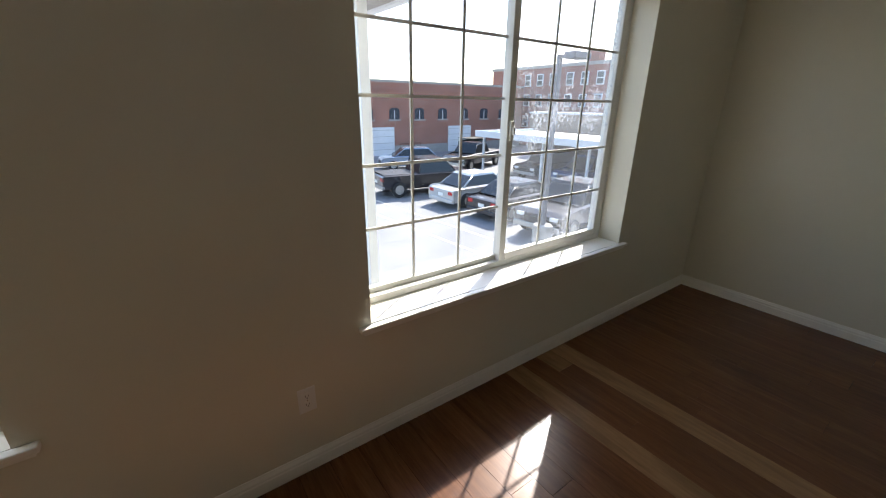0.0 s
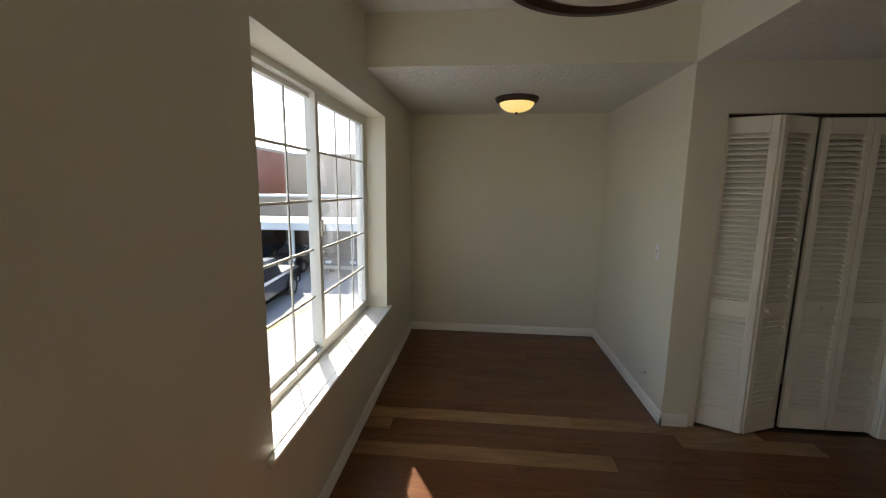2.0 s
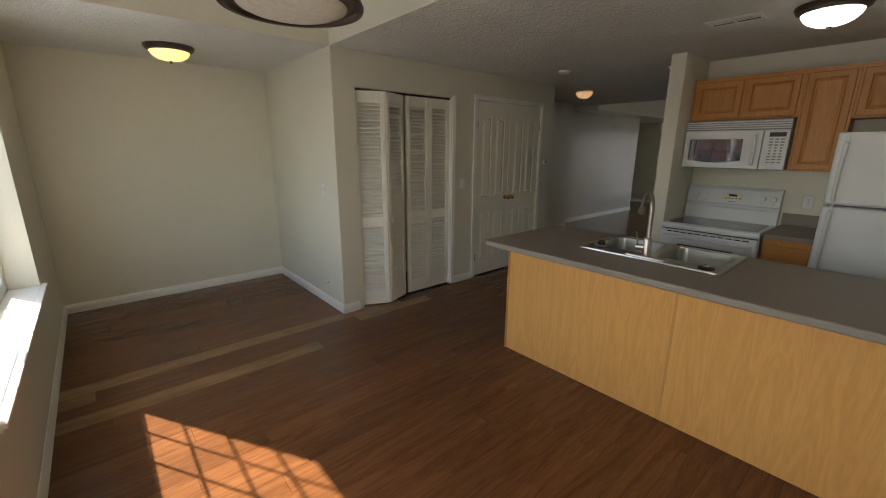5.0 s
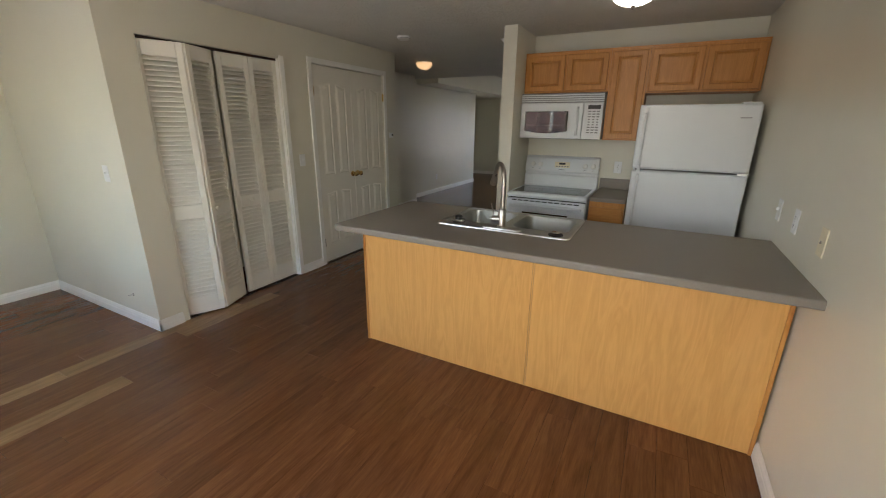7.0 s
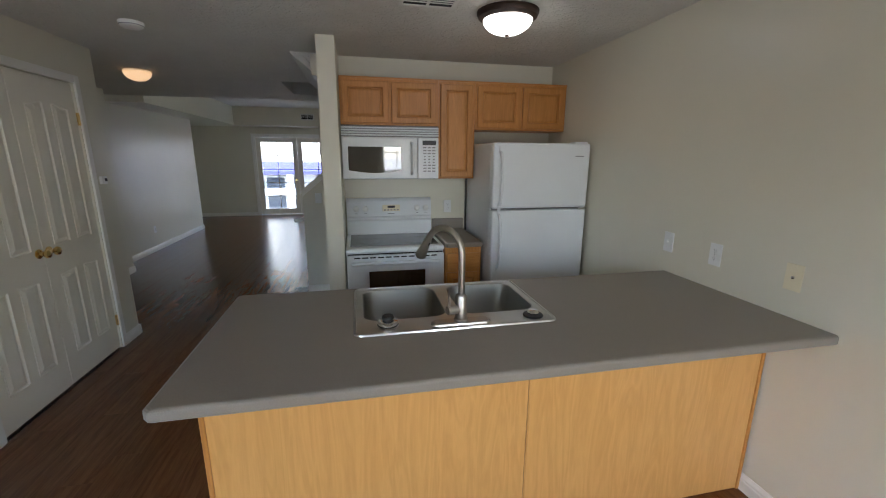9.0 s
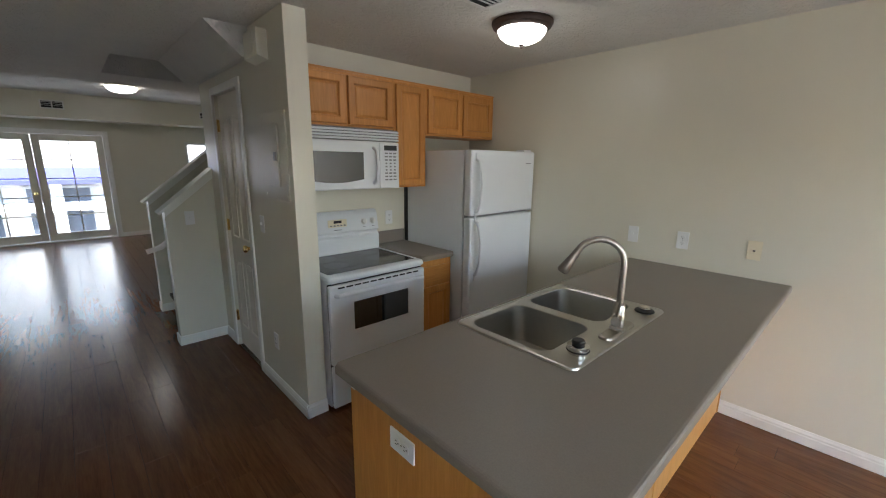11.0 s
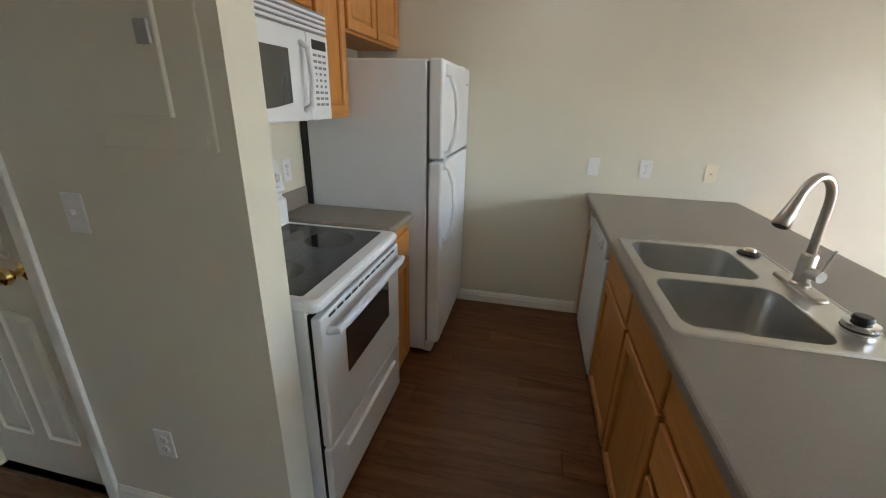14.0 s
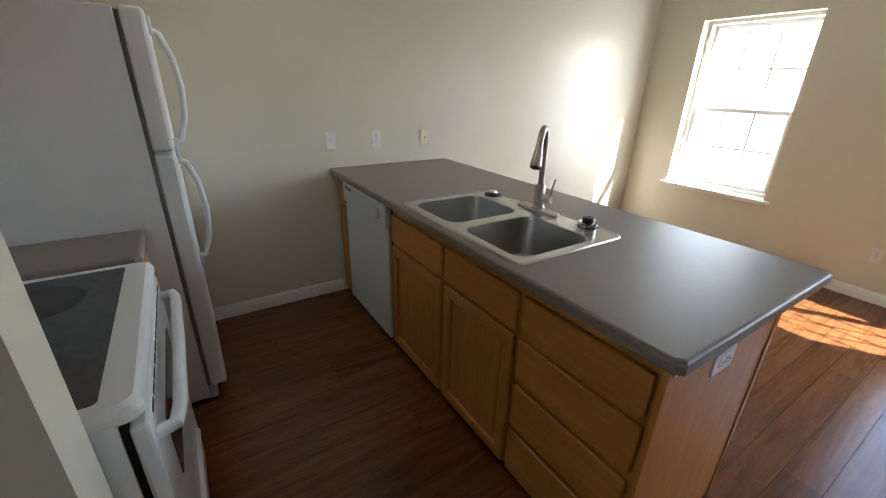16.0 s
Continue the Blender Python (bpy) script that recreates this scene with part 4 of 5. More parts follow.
tube(bm, [Vector((FX, FY, SZ + 0.062)), Vector((FX, FY, SZ + 0.062)) + lever * 0.062], 0.0185, 18)
hub = part("handle_hub", bm, NICKEL, faucet)
tip = Vector((FX, FY, SZ + 0.062)) + lever * 0.052
bm = bmesh.new()
tube(bm, [tip, tip + Vector((0.004, 0.006, 0.05)), tip + Vector((0.012, 0.014, 0.095))], [0.005, 0.0048, 0.0042], 10)
part("lever", bm, NICKEL, hub)


def strainer(x, y, tall):
    ob = thing("sink_strainer", (x, y, SZ), "steel and black rubber sink strainer" + (", standing upright" if tall else ", lying flat"), "sink strainer")
    h = 0.030 if tall else 0.008
    bm = bmesh.new()
    lathe(bm, [(0, 0), (0.036 if tall else 0.042, 0.0), (0.040 if tall else 0.043, h * 0.5), (0.040, h), (0.028, h + 0.003), (0, h + 0.003)], (x, y, SZ), None, 24)
    part("basket", bm, CHROME if tall else BLACK, ob)
    bm = bmesh.new()
    lathe(bm, [(0.022, 0), (0.025, 0.010 if tall else 0.006), (0.021, 0.018 if tall else 0.014), (0.012, 0.020 if tall else 0.016), (0, 0.016)], (x, y, SZ + h + 0.002), None, 20)
    part("stopper", bm, BLACK if tall else CHROME, ob)
    if tall:
        bm = bmesh.new()
        lathe(bm, [(0.0405, 0.010), (0.0425, 0.013), (0.0405, 0.016)], (x, y, SZ), None, 24)
        part("seal", bm, BLACK, ob)
    return ob


strainer(1.705, -2.858, True)
strainer(1.088, -2.860, False)

# range
RX0, RX1, RF = 1.150, 1.912, -4.390
stove = thing("range", (1.531, -4.74, 0), "white electric range with black glass cooktop", "stove")
part("body", boxes((RX0 + 0.004, RX1 - 0.004, -5.02, RF - 0.024, 0.03, 0.885)), ENAMEL, stove)
# solid near-black filler paints the shade in the gap behind the door
part("gasket", boxes((RX0 + 0.014, RX1 - 0.014, RF - 0.024, RF - 0.0105, 0.05, 0.862)), DARK, stove, "near-black filler for the shaded gap behind the oven door")
part("foot", boxes((RX0 + 0.05, RX1 - 0.05, -4.98, RF - 0.08, 0, 0.03)), BLACK, stove)
top = part("cooktop_frame", bmesh.new(), ENAMEL, stove)
bm = bmesh.new()
rr = lambda k, z: round_rect(RX0 + k, RX1 - k, -5.0 + k, RF + 0.025 - k, 0.03, z)
inner = lambda z: round_rect(RX0 + 0.035, RX1 - 0.035, -4.93, RF - 0.045, 0.012, z)
ring_stack(bm, [rr(0.010, 0.872), rr(0, 0.885), rr(0, 0.898), rr(0.006, 0.911), rr(0.016, 0.916), inner(0.916), inner(0.910)], True, True, False)
top.data = mesh_of(bm, "cooktop_frame", ENAMEL)
top.location = -ORIGIN[stove]
bm = bmesh.new()
ring_stack(bm, [inner(0.9105), [(p[0], p[1], 0.9140) for p in inner(0)]], False, True)
hob = part("cooktop_glass", bm, COOK_GLASS, stove, "black glass cooktop")
RINGS = material("burner_print", (0.004, 0.004, 0.005), 0.08, vary=0.2, scale=300)
for x, y, r in ((1.35, -4.62, 0.105), (1.72, -4.62, 0.085), (1.35, -4.83, 0.078), (1.72, -4.83, 0.105)):
    bm = bmesh.new()
    disc = lambda z: [(x + r * math.cos(2 * math.pi * k / 36), y + r * math.sin(2 * math.pi * k / 36), z) for k in range(36)]
    ring_stack(bm, [disc(0.9138), disc(0.9143)], False, True)
    part("burner", bm, RINGS, hob)
back = bmesh.new()
prism(back, [(-5.035, 0.89), (-4.945, 0.89), (-4.945, 1.03), (-4.965, 1.045), (-4.965, 1.06), (-4.945, 1.075), (-4.972, 1.205), (-4.99, 1.228), (-5.035, 1.228)], 0, RX0 + 0.005, RX1 - 0.005)
back = part("backguard", back, ENAMEL, stove)
for x in (1.205, 1.285, 1.745, 1.825):
    bm = bmesh.new()
    turn = Matrix.Rotation(radians(-78), 4, "X")
    lathe(bm, [(0.026, 0.0), (0.024, 0.006), (0.021, 0.008), (0.019, 0.022), (0, 0.024)], (x, -4.958, 1.14), turn, 20)
    box(bm, x - 0.004, x + 0.004, -4.936, -4.930, 1.125, 1.163, bevel=0.001)
    part("knob", bm, PLASTIC, back)
    part("mark", boxes((x - 0.012, x + 0.012, -4.9505, -4.9480, 1.097, 1.100)), GREY_PRINT, back)
part("control_face", boxes((1.44, 1.595, -4.962, -4.9525, 1.115, 1.172), bevel=0.002), IVORY, back)
part("display", boxes((1.485, 1.55, -4.957, -4.9515, 1.145, 1.165)), BLACK, back)
for k in range(5):
    part("button", boxes((1.452 + 0.028 * k, 1.468 + 0.028 * k, -4.955, -4.9512, 1.122, 1.132)), GREY_PRINT, back)
part("name_bar", boxes((1.49, 1.55, -4.9565, -4.9445, 1.092, 1.097)), GREY_PRINT, back)
door = part("oven_door", boxes((RX0 + 0.006, RX1 - 0.006, RF - 0.010, RF + 0.024, 0.335, 0.858), bevel=0.008), ENAMEL, stove)
part("oven_window", boxes((1.308, 1.742, RF + 0.0235, RF + 0.0275, 0.545, 0.732), bevel=0.0015), TINTED, door, "dark oven door window")
bm = bmesh.new()
hz = 0.806
tube(bm, [(RX0 + 0.05, RF + 0.022, hz - 0.012), (RX0 + 0.055, RF + 0.058, hz - 0.006), (RX0 + 0.11, RF + 0.068, hz), (1.531, RF + 0.070, hz), (RX1 - 0.11, RF + 0.068, hz), (RX1 - 0.055, RF + 0.058, hz - 0.006), (RX1 - 0.05, RF + 0.022, hz - 0.012)], 0.0155, 12)
part("handle", bm, ENAMEL, door, "white bar handle")
for k in range(11):
    x = 1.214 + 0.059 * k
    part("vent_slot", boxes((x, x + 0.046, RF + 0.022, RF + 0.0250, 0.836, 0.846)), DARK, door)
drawer = part("drawer", boxes((RX0 + 0.006, RX1 - 0.006, RF - 0.010, RF + 0.022, 0.035, 0.322), bevel=0.008), ENAMEL, stove)
bm = bmesh.new()
prism(bm, [(RF + 0.021, 0.205), (RF + 0.036, 0.236), (RF + 0.036, 0.246), (RF + 0.021, 0.250)], 0, 1.25, 1.80)
part("pull", bm, ENAMEL, drawer)

# microwave
MX0, MX1, MF, MZ0, MZ1 = 1.143, 1.912, -4.675, 1.416, 1.830
micro = thing("microwave", (1.52, -4.85, MZ0), "white over-the-range microwave with dark window", "microwave")
part("body", boxes((MX0 + 0.003, MX1 - 0.003, -5.03, MF - 0.03, MZ0 + 0.008, MZ1)), ENAMEL, micro)
part("underside", boxes((MX0 + 0.02, MX1 - 0.02, -5.0, MF - 0.05, MZ0 - 0.004, MZ0 + 0.008)), BLACK, micro)
# the backing's grey stands in for the shade between the slats
grille = part("vent_grille", boxes((MX0, MX1, MF - 0.032, MF - 0.012, MZ1 - 0.085, MZ1 - 0.001)), GREY_PRINT, micro)
for k in range(4):
    z = MZ1 - 0.078 + 0.0185 * k
    bm = bmesh.new()
    prism(bm, [(MF - 0.013, z), (MF + 0.002, z), (MF + 0.002, z + 0.009), (MF - 0.013, z + 0.014)], 0, MX0, MX1)
    part("slat", bm, ENAMEL, grille)
door = bmesh.new()
box(door, 1.318, MX1, MF - 0.03, MF + 0.006, MZ0, MZ1 - 0.088, bevel=0.007)
door = part("door", door, ENAMEL, micro)
bm = bmesh.new()
arc = [(1.45, 1.485), *[(1.45 + 0.415 * k / 10, 1.485 - 0.022 * math.sin(math.pi * k / 10)) for k in range(1, 10)], (1.865, 1.485), (1.865, 1.668), (1.45, 1.668)]
ring_stack(bm, [[(x, MF + 0.0055, z) for x, z in arc], [(x, MF + 0.0085, z) for x, z in arc]], False, True)
part("window", bm, TINTED, door, "dark microwave door window")
bm = bmesh.new()
tube(bm, [(1.365, MF + 0.004, 1.455), (1.36, MF + 0.035, 1.475), (1.355, MF + 0.045, 1.575), (1.36, MF + 0.035, 1.68), (1.365, MF + 0.004, 1.70)], 0.012, 12)
part("handle", bm, ENAMEL, door, "white bow handle")
pad = part("control_panel", boxes((MX0, 1.314, MF - 0.03, MF + 0.004, MZ0, MZ1 - 0.088), bevel=0.006), ENAMEL, micro)
part("display", boxes((1.165, 1.275, MF + 0.0035, MF + 0.006, 1.685, 1.72)), BLACK, pad)
for r in range(9):
    for c in range(3):
        if r in (3, 4, 5):
            w = 0.008
        else:
            w = 0.013
        cx, cz = 1.183 + 0.037 * c, 1.665 - 0.0235 * r
        part("key", boxes((cx - w, cx + w, MF + 0.0035, MF + 0.0052, cz - 0.005, cz + 0.005)), GREY_PRINT, pad)

# refrigerator
FRX0, FRX1, FRF = 0.035, 0.815, -4.235
fridge = thing("refrigerator", (0.425, -4.62, 0), "white top-freezer refrigerator with pebbled doors", "refrigerator")
part("body", boxes((FRX0 + 0.005, FRX1 - 0.005, -5.0, FRF - 0.088, 0.03, 1.695), bevel=0.006), ENAMEL_PEBBLE, fridge)
part("back_panel", boxes((FRX0 + 0.02, FRX1 + 0.004, -5.036, -5.001, 0.06, 1.66)), BLACK, fridge, "black back panel")
part("gasket", boxes((FRX0 + 0.02, FRX1 - 0.02, FRF - 0.088, FRF - 0.072, 0.09, 1.685)), GREY_PRINT, fridge)
part("grille", boxes((FRX0 + 0.02, FRX1 - 0.02, FRF - 0.10, FRF - 0.05, 0.012, 0.085), bevel=0.004), ENAMEL, fridge)
part("hinge_cover", boxes((FRX0 + 0.01, FRX0 + 0.12, FRF - 0.11, FRF - 0.03, 1.696, 1.712), bevel=0.005), ENAMEL, fridge)
part("foot", boxes((FRX0 + 0.05, FRX1 - 0.05, -4.95, FRF - 0.12, 0, 0.03)), BLACK, fridge)
for nm, a, b, h0, h1 in (("freezer_door", 1.212, 1.698, 1.25, 1.62), ("fresh_food_door", 0.095, 1.197, 0.76, 1.16)):
    bm = bmesh.new()
    ring = lambda k, yy: [(p[0], yy, p[1]) for p in round_rect(FRX0 + k, FRX1 - k, a + k, b - k, 0.012, 0, 3)]
    ring_stack(bm, [ring(0.004, FRF - 0.072), ring(0, FRF - 0.066), ring(0, FRF - 0.014), ring(0.004, FRF - 0.005), ring(0.014, FRF)], True, True)
    dr = part(nm, bm, ENAMEL_PEBBLE, fridge)
    bm = bmesh.new()
    hx = FRX1 - 0.050
    tube(bm, [(hx, FRF - 0.003, h1 + 0.01), (hx, FRF + 0.026, h1), (hx, FRF + 0.054, h1 - 0.08), (hx, FRF + 0.064, (h0 + h1) / 2), (hx, FRF + 0.054, h0 + 0.08), (hx, FRF + 0.026, h0), (hx, FRF - 0.003, h0 - 0.01)], [0.013, 0.012, 0.011, 0.011, 0.011, 0.012, 0.013], 12)
    box(bm, hx - 0.012, hx + 0.012, FRF - 0.002, FRF + 0.012, h1 - 0.005, h1 + 0.055, bevel=0.004)
    box(bm, hx - 0.012, hx + 0.012, FRF - 0.002, FRF + 0.012, h0 - 0.055, h0 + 0.005, bevel=0.004)
    part("handle", bm, ENAMEL, dr, "white bow handle")
part("name_bar", boxes((0.09, 0.16, FRF - 0.0005, FRF + 0.0015, 1.60, 1.606)), GREY_PRINT, fridge)
part("hinge", boxes((FRX0, FRX0 + 0.07, FRF - 0.06, FRF + 0.004, 1.1975, 1.2115)), CHROME, fridge)

# small base cabinet and wall cabinets
base_unit(0.836, 1.136, -5.04, -4.425, 1, [("drawer", 0.705, 0.835), ("door", 0.035, 0.675)], "narrow oak base cabinet beside the range")


def wall_unit(x0, x1, z0, z1, doors, label):
    ob = thing("wall_cabinet", ((x0 + x1) / 2, -4.9, z0), label, "cabinet", "kitchen wall cabinets")
    part("body", boxes((x0, x1, -5.04, -4.745, z0, z1)), OAK, ob)
    w = (x1 - x0 - 0.014) / doors
    for k in range(doors):
        a = x0 + 0.007 + w * k
        panel_front(ob, "door", a + 0.010, a + w - 0.010, z0 + 0.014, z1 - 0.020, -4.745, 1, frame_w=0.052)
    part("top_trim", boxes((x0, x1, -5.03, -4.738, z1, z1 + 0.012)), OAK_X, ob)
    return ob


wall_unit(1.134, 1.914, 1.838, 2.185, 2, "oak wall cabinet with two doors over the microwave")
wall_unit(0.822, 1.132, 1.412, 2.185, 1, "tall narrow oak wall cabinet")
wall_unit(0.004, 0.820, 1.815, 2.185, 2, "oak wall cabinet with two doors over the refrigerator")

# ---- lamps and ceiling fittings ----
AMBER = glowing("amber_glass", (1.0, 0.70, 0.20), 0.24)
LIT = glowing("lit_white_glass", (1.0, 0.95, 0.88), 0.9)
WARM = glowing("warm_white_glass", (1.0, 0.60, 0.30), 0.09)
FROST = material("frosted_ribbed_glass", (0.62, 0.58, 0.50), 0.35, vary=0.10, scale=40, stretch=(1, 1, 0.02))


def flush_lamp(x, y, z, r, glow, label, rim=True):
    ob = thing("ceiling_light", (x, y, z), label, "ceiling light", "ceiling lights")
    bm = bmesh.new()
    lathe(bm, [(r * 0.55, 0), (r, 0), (r * 1.0, -0.012), (r * 0.96, -0.020), (r * 0.95, -0.030), (r * 0.86, -0.040), (r * 0.80, -0.044), (r * 0.78, -0.030), (r * 0.55, -0.010)] if rim else [(0, 0), (r * 0.9, 0), (r * 0.92, -0.012), (r * 0.8, -0.016), (0, -0.016)], (x, y, z), None, 40)
    part("rim", bm, BRONZE if rim else TRIM, ob)
    bm = bmesh.new()
    b = r * (0.80 if rim else 0.98)
    d = 0.083 if rim else 0.085
    lathe(bm, [(b * math.cos(a), -0.036 - d * math.sin(a)) if rim else (b * math.cos(a), -0.014 - d * math.sin(a)) for a in [math.pi / 2 * k / 9 for k in range(10)]], (x, y, z), None, 40)
    part("bowl", bm, glow, ob, "glowing glass bowl")
    if rim:
        bm = bmesh.new()
        lathe(bm, [(0.012, 0), (0.014, -0.006), (0.008, -0.012), (0.009, -0.018), (0, -0.024)], (x, y, z - 0.036 - d + 0.003), None, 14)
        part("finial", bm, BRONZE, ob, "dark bronze finial")
    return ob


flush_lamp(4.778, -1.02, LOW, 0.188, AMBER, "bronze flush ceiling light with glowing amber bowl")
flush_lamp(0.923, -3.765, LOW, 0.176, LIT, "bronze flush ceiling light with bright white bowl")
flush_lamp(3.88, -6.12, LOW, 0.12, WARM, "small mushroom ceiling light glowing warm white", False)
flush_lamp(2.12, -10.75, 2.74, 0.21, LIT, "round ceiling light glowing white", False)

PX, PY, PZ, PR = 1.98, -0.988, 2.055, 0.243
pendant = thing("pendant_light", (PX, PY, HIGH), "unlit bronze pendant light with frosted ribbed glass", "pendant light")
bm = bmesh.new()
lathe(bm, [(PR, 0.0), (PR + 0.004, 0.010), (PR - 0.004, 0.030), (PR - 0.014, 0.040), (PR - 0.030, 0.042), (PR - 0.052, 0.030), (PR - 0.060, 0.014), (PR - 0.055, 0.006), (PR - 0.035, 0.010), (PR - 0.022, -0.002), (PR, 0.0)], (PX, PY, PZ), None, 56)
part("ring", bm, BRONZE, pendant)
bm = bmesh.new()
g = PR - 0.050
lathe(bm, [(g * math.cos(a), 0.016 - 0.045 * math.sin(a)) for a in [math.pi / 2 * k / 8 for k in range(9)]], (PX, PY, PZ), None, 72)
part("glass_bowl", bm, FROST, pendant, "frosted ribbed glass bowl")
for k in range(3):
    a = 2 * math.pi * k / 3 + 0.4
    bm = bmesh.new()
    tube(bm, [(PX + (PR - 0.02) * math.cos(a), PY + (PR - 0.02) * math.sin(a), PZ + 0.035), (PX + 0.10 * math.cos(a), PY + 0.10 * math.sin(a), PZ + 0.28), (PX + 0.015 * math.cos(a), PY + 0.015 * math.sin(a), PZ + 0.40)], 0.006, 8)
    part("arm", bm, BRONZE, pendant)
bm = bmesh.new()
lathe(bm, [(0.02, PZ + 0.38), (0.022, PZ + 0.42), (0.008, PZ + 0.44), (0.008, HIGH - 0.03), (0.06, HIGH - 0.02), (0.065, HIGH), (0, HIGH)], (PX, PY, 0), None, 20)
part("stem", bm, BRONZE, pendant)

smoke = thing("smoke_detector", (3.14, -4.45, LOW), "white round smoke detector on the ceiling", "smoke detector")
bm = bmesh.new()
lathe(bm, [(0, 0), (0.068, 0), (0.068, -0.012), (0.062, -0.026), (0.045, -0.036), (0, -0.038)], (3.14, -4.45, LOW), None, 28)
part("case", bm, PLASTIC, smoke)
bm = bmesh.new()
lathe(bm, [(0.064, -0.018), (0.0665, -0.020), (0.063, -0.023)], (3.14, -4.45, LOW), None, 28)
part("vent_ring", bm, GREY_PRINT, smoke)


def vent(x, y, z, w, d, axis, side, label):
    """A louvred register; axis: the way that it faces."""
    ob = thing("air_vent", (x, y, z), label, "air vent")
    rows = [(-w / 2, w / 2, -d / 2, -d / 2 + 0.022, 0, 0.006), (-w / 2, w / 2, d / 2 - 0.022, d / 2, 0, 0.006), (-w / 2, -w / 2 + 0.022, -d / 2 + 0.022, d / 2 - 0.022, 0, 0.006), (w / 2 - 0.022, w / 2, -d / 2 + 0.022, d / 2 - 0.022, 0, 0.006), (-0.008, 0.008, -d / 2 + 0.022, d / 2 - 0.022, 0, 0.005)]
    m = Matrix.Translation((x, y, z)) @ (Matrix.Rotation(math.pi, 4, "X") if axis == 2 else Matrix.Rotation(radians(-90), 4, "X"))
    bm = boxes(*rows, bevel=0.002)
    bm.transform(m)
    part("frame", bm, VINYL, ob)
    # near-black sheet in place of the shade inside the duct
    bm = boxes((-w / 2 + 0.02, w / 2 - 0.02, -d / 2 + 0.02, d / 2 - 0.02, 0.0003, 0.001))
    bm.transform(m)
    part("backing", bm, DARK, ob)
    n = int((d - 0.05) / 0.028)
    for k in range(n):
        v = -d / 2 + 0.032 + 0.028 * k
        bm = bmesh.new()
        prism(bm, [(v, 0.001), (v + 0.0015, 0.001), (v + 0.007, 0.005), (v + 0.0055, 0.005)], 0, -w / 2 + 0.022, w / 2 - 0.022)
        bm.transform(m)
        part("slat", bm, VINYL, ob)
    return ob


vent(1.39, -3.70, LOW, 0.31, 0.16, 2, -1, "white louvred ceiling air vent")
vent(2.98, -12.35, 2.53, 0.32, 0.15, 1, 1, "white louvred wall air vent on the soffit")
vent(0.54, -12.35, 2.53, 0.32, 0.15, 1, 1, "white louvred wall air vent on the soffit")

# ---- outdoors ----
GROUND = -2.9
ASPHALT = material("asphalt", (0.24, 0.24, 0.245), 0.85, vary=0.18, scale=0.35, bump=0.3, bump_scale=30)
LINE = material("worn_line_paint", (0.55, 0.53, 0.46), 0.7, vary=0.2, scale=5)
# lamp post steel, with the window's veiling glare put into a lighter grey
POLE_GREY = material("glare_greyed_steel", (0.16, 0.16, 0.17), 0.5, 0.3, vary=0.12, scale=6)
YELLOW = material("yellow_line_paint", (0.55, 0.38, 0.07), 0.7, vary=0.15, scale=5)
CONCRETE = material("concrete", (0.36, 0.34, 0.31), 0.85, vary=0.12, scale=4, bump=0.3, bump_scale=40)
TAN = material("tan_stucco", (0.42, 0.33, 0.25), 0.85, vary=0.08, scale=1.5)
WHITE_METAL = material("white_sheet_metal", (0.72, 0.73, 0.74), 0.45, vary=0.05, scale=2)
RUBBER = material("tyre_rubber", (0.02, 0.02, 0.02), 0.8, vary=0.1)
CAR_GLASS = material("dark_car_glass", (0.02, 0.025, 0.03), 0.08, vary=0.1)
RED_LENS = material("red_lamp_lens", (0.45, 0.02, 0.02), 0.2, vary=0.1)
CLEAR_LENS = material("clear_lamp_lens", (0.75, 0.76, 0.78), 0.12, vary=0.05)
GREEN = material("dark_green_steel", (0.02, 0.045, 0.05), 0.5, vary=0.2, scale=4)
BLUE_AWNING = material("blue_awning", (0.03, 0.035, 0.16), 0.7, vary=0.1, scale=3)
PALE_FACADE = material("pale_facade", (0.50, 0.49, 0.46), 0.8, vary=0.06, scale=0.8)
WIN_DARK = material("dark_window_glass", (0.05, 0.06, 0.075), 0.1, vary=0.2, scale=1)


def brick_material(name, a, b, mortar):
    m = material(name, a, 0.85, vary=0.1)
    t = m.node_tree
    co = t.nodes["Texture Coordinate"]
    mp = t.nodes["Mapping"]
    sep, comb = t.nodes.new("ShaderNodeSeparateXYZ"), t.nodes.new("ShaderNodeCombineXYZ")
    add = t.nodes.new("ShaderNodeMath")
    t.links.new(co.outputs["Object"], sep.inputs[0])
    t.links.new(sep.outputs[0], add.inputs[0])
    t.links.new(sep.outputs[1], add.inputs[1])
    t.links.new(add.outputs[0], comb.inputs[0])
    t.links.new(sep.outputs[2], comb.inputs[1])
    br = t.nodes.new("ShaderNodeTexBrick")
    br.inputs["Scale"].default_value = 1.0
    br.inputs["Brick Width"].default_value, br.inputs["Row Height"].default_value, br.inputs["Mortar Size"].default_value = 0.24, 0.08, 0.008
    br.inputs["Color1"].default_value, br.inputs["Color2"].default_value, br.inputs["Mortar"].default_value = (*a, 1), (*b, 1), (*mortar, 1)
    t.links.new(comb.outputs[0], br.inputs[0])
    n = t.nodes.new("ShaderNodeTexNoise")
    n.inputs["Scale"].default_value = 0.6
    t.links.new(co.outputs["Object"], n.inputs[0])
    mix = t.nodes.new("ShaderNodeMix")
    mix.data_type, mix.blend_type = "RGBA", "MULTIPLY"
    mix.inputs[0].default_value = 0.5
    t.links.new(br.outputs[0], mix.inputs[6])
    t.links.new(n.outputs[0], mix.inputs[7])
    t.links.new(mix.outputs[2], t.nodes["Principled BSDF"].inputs["Base Color"])
    return m


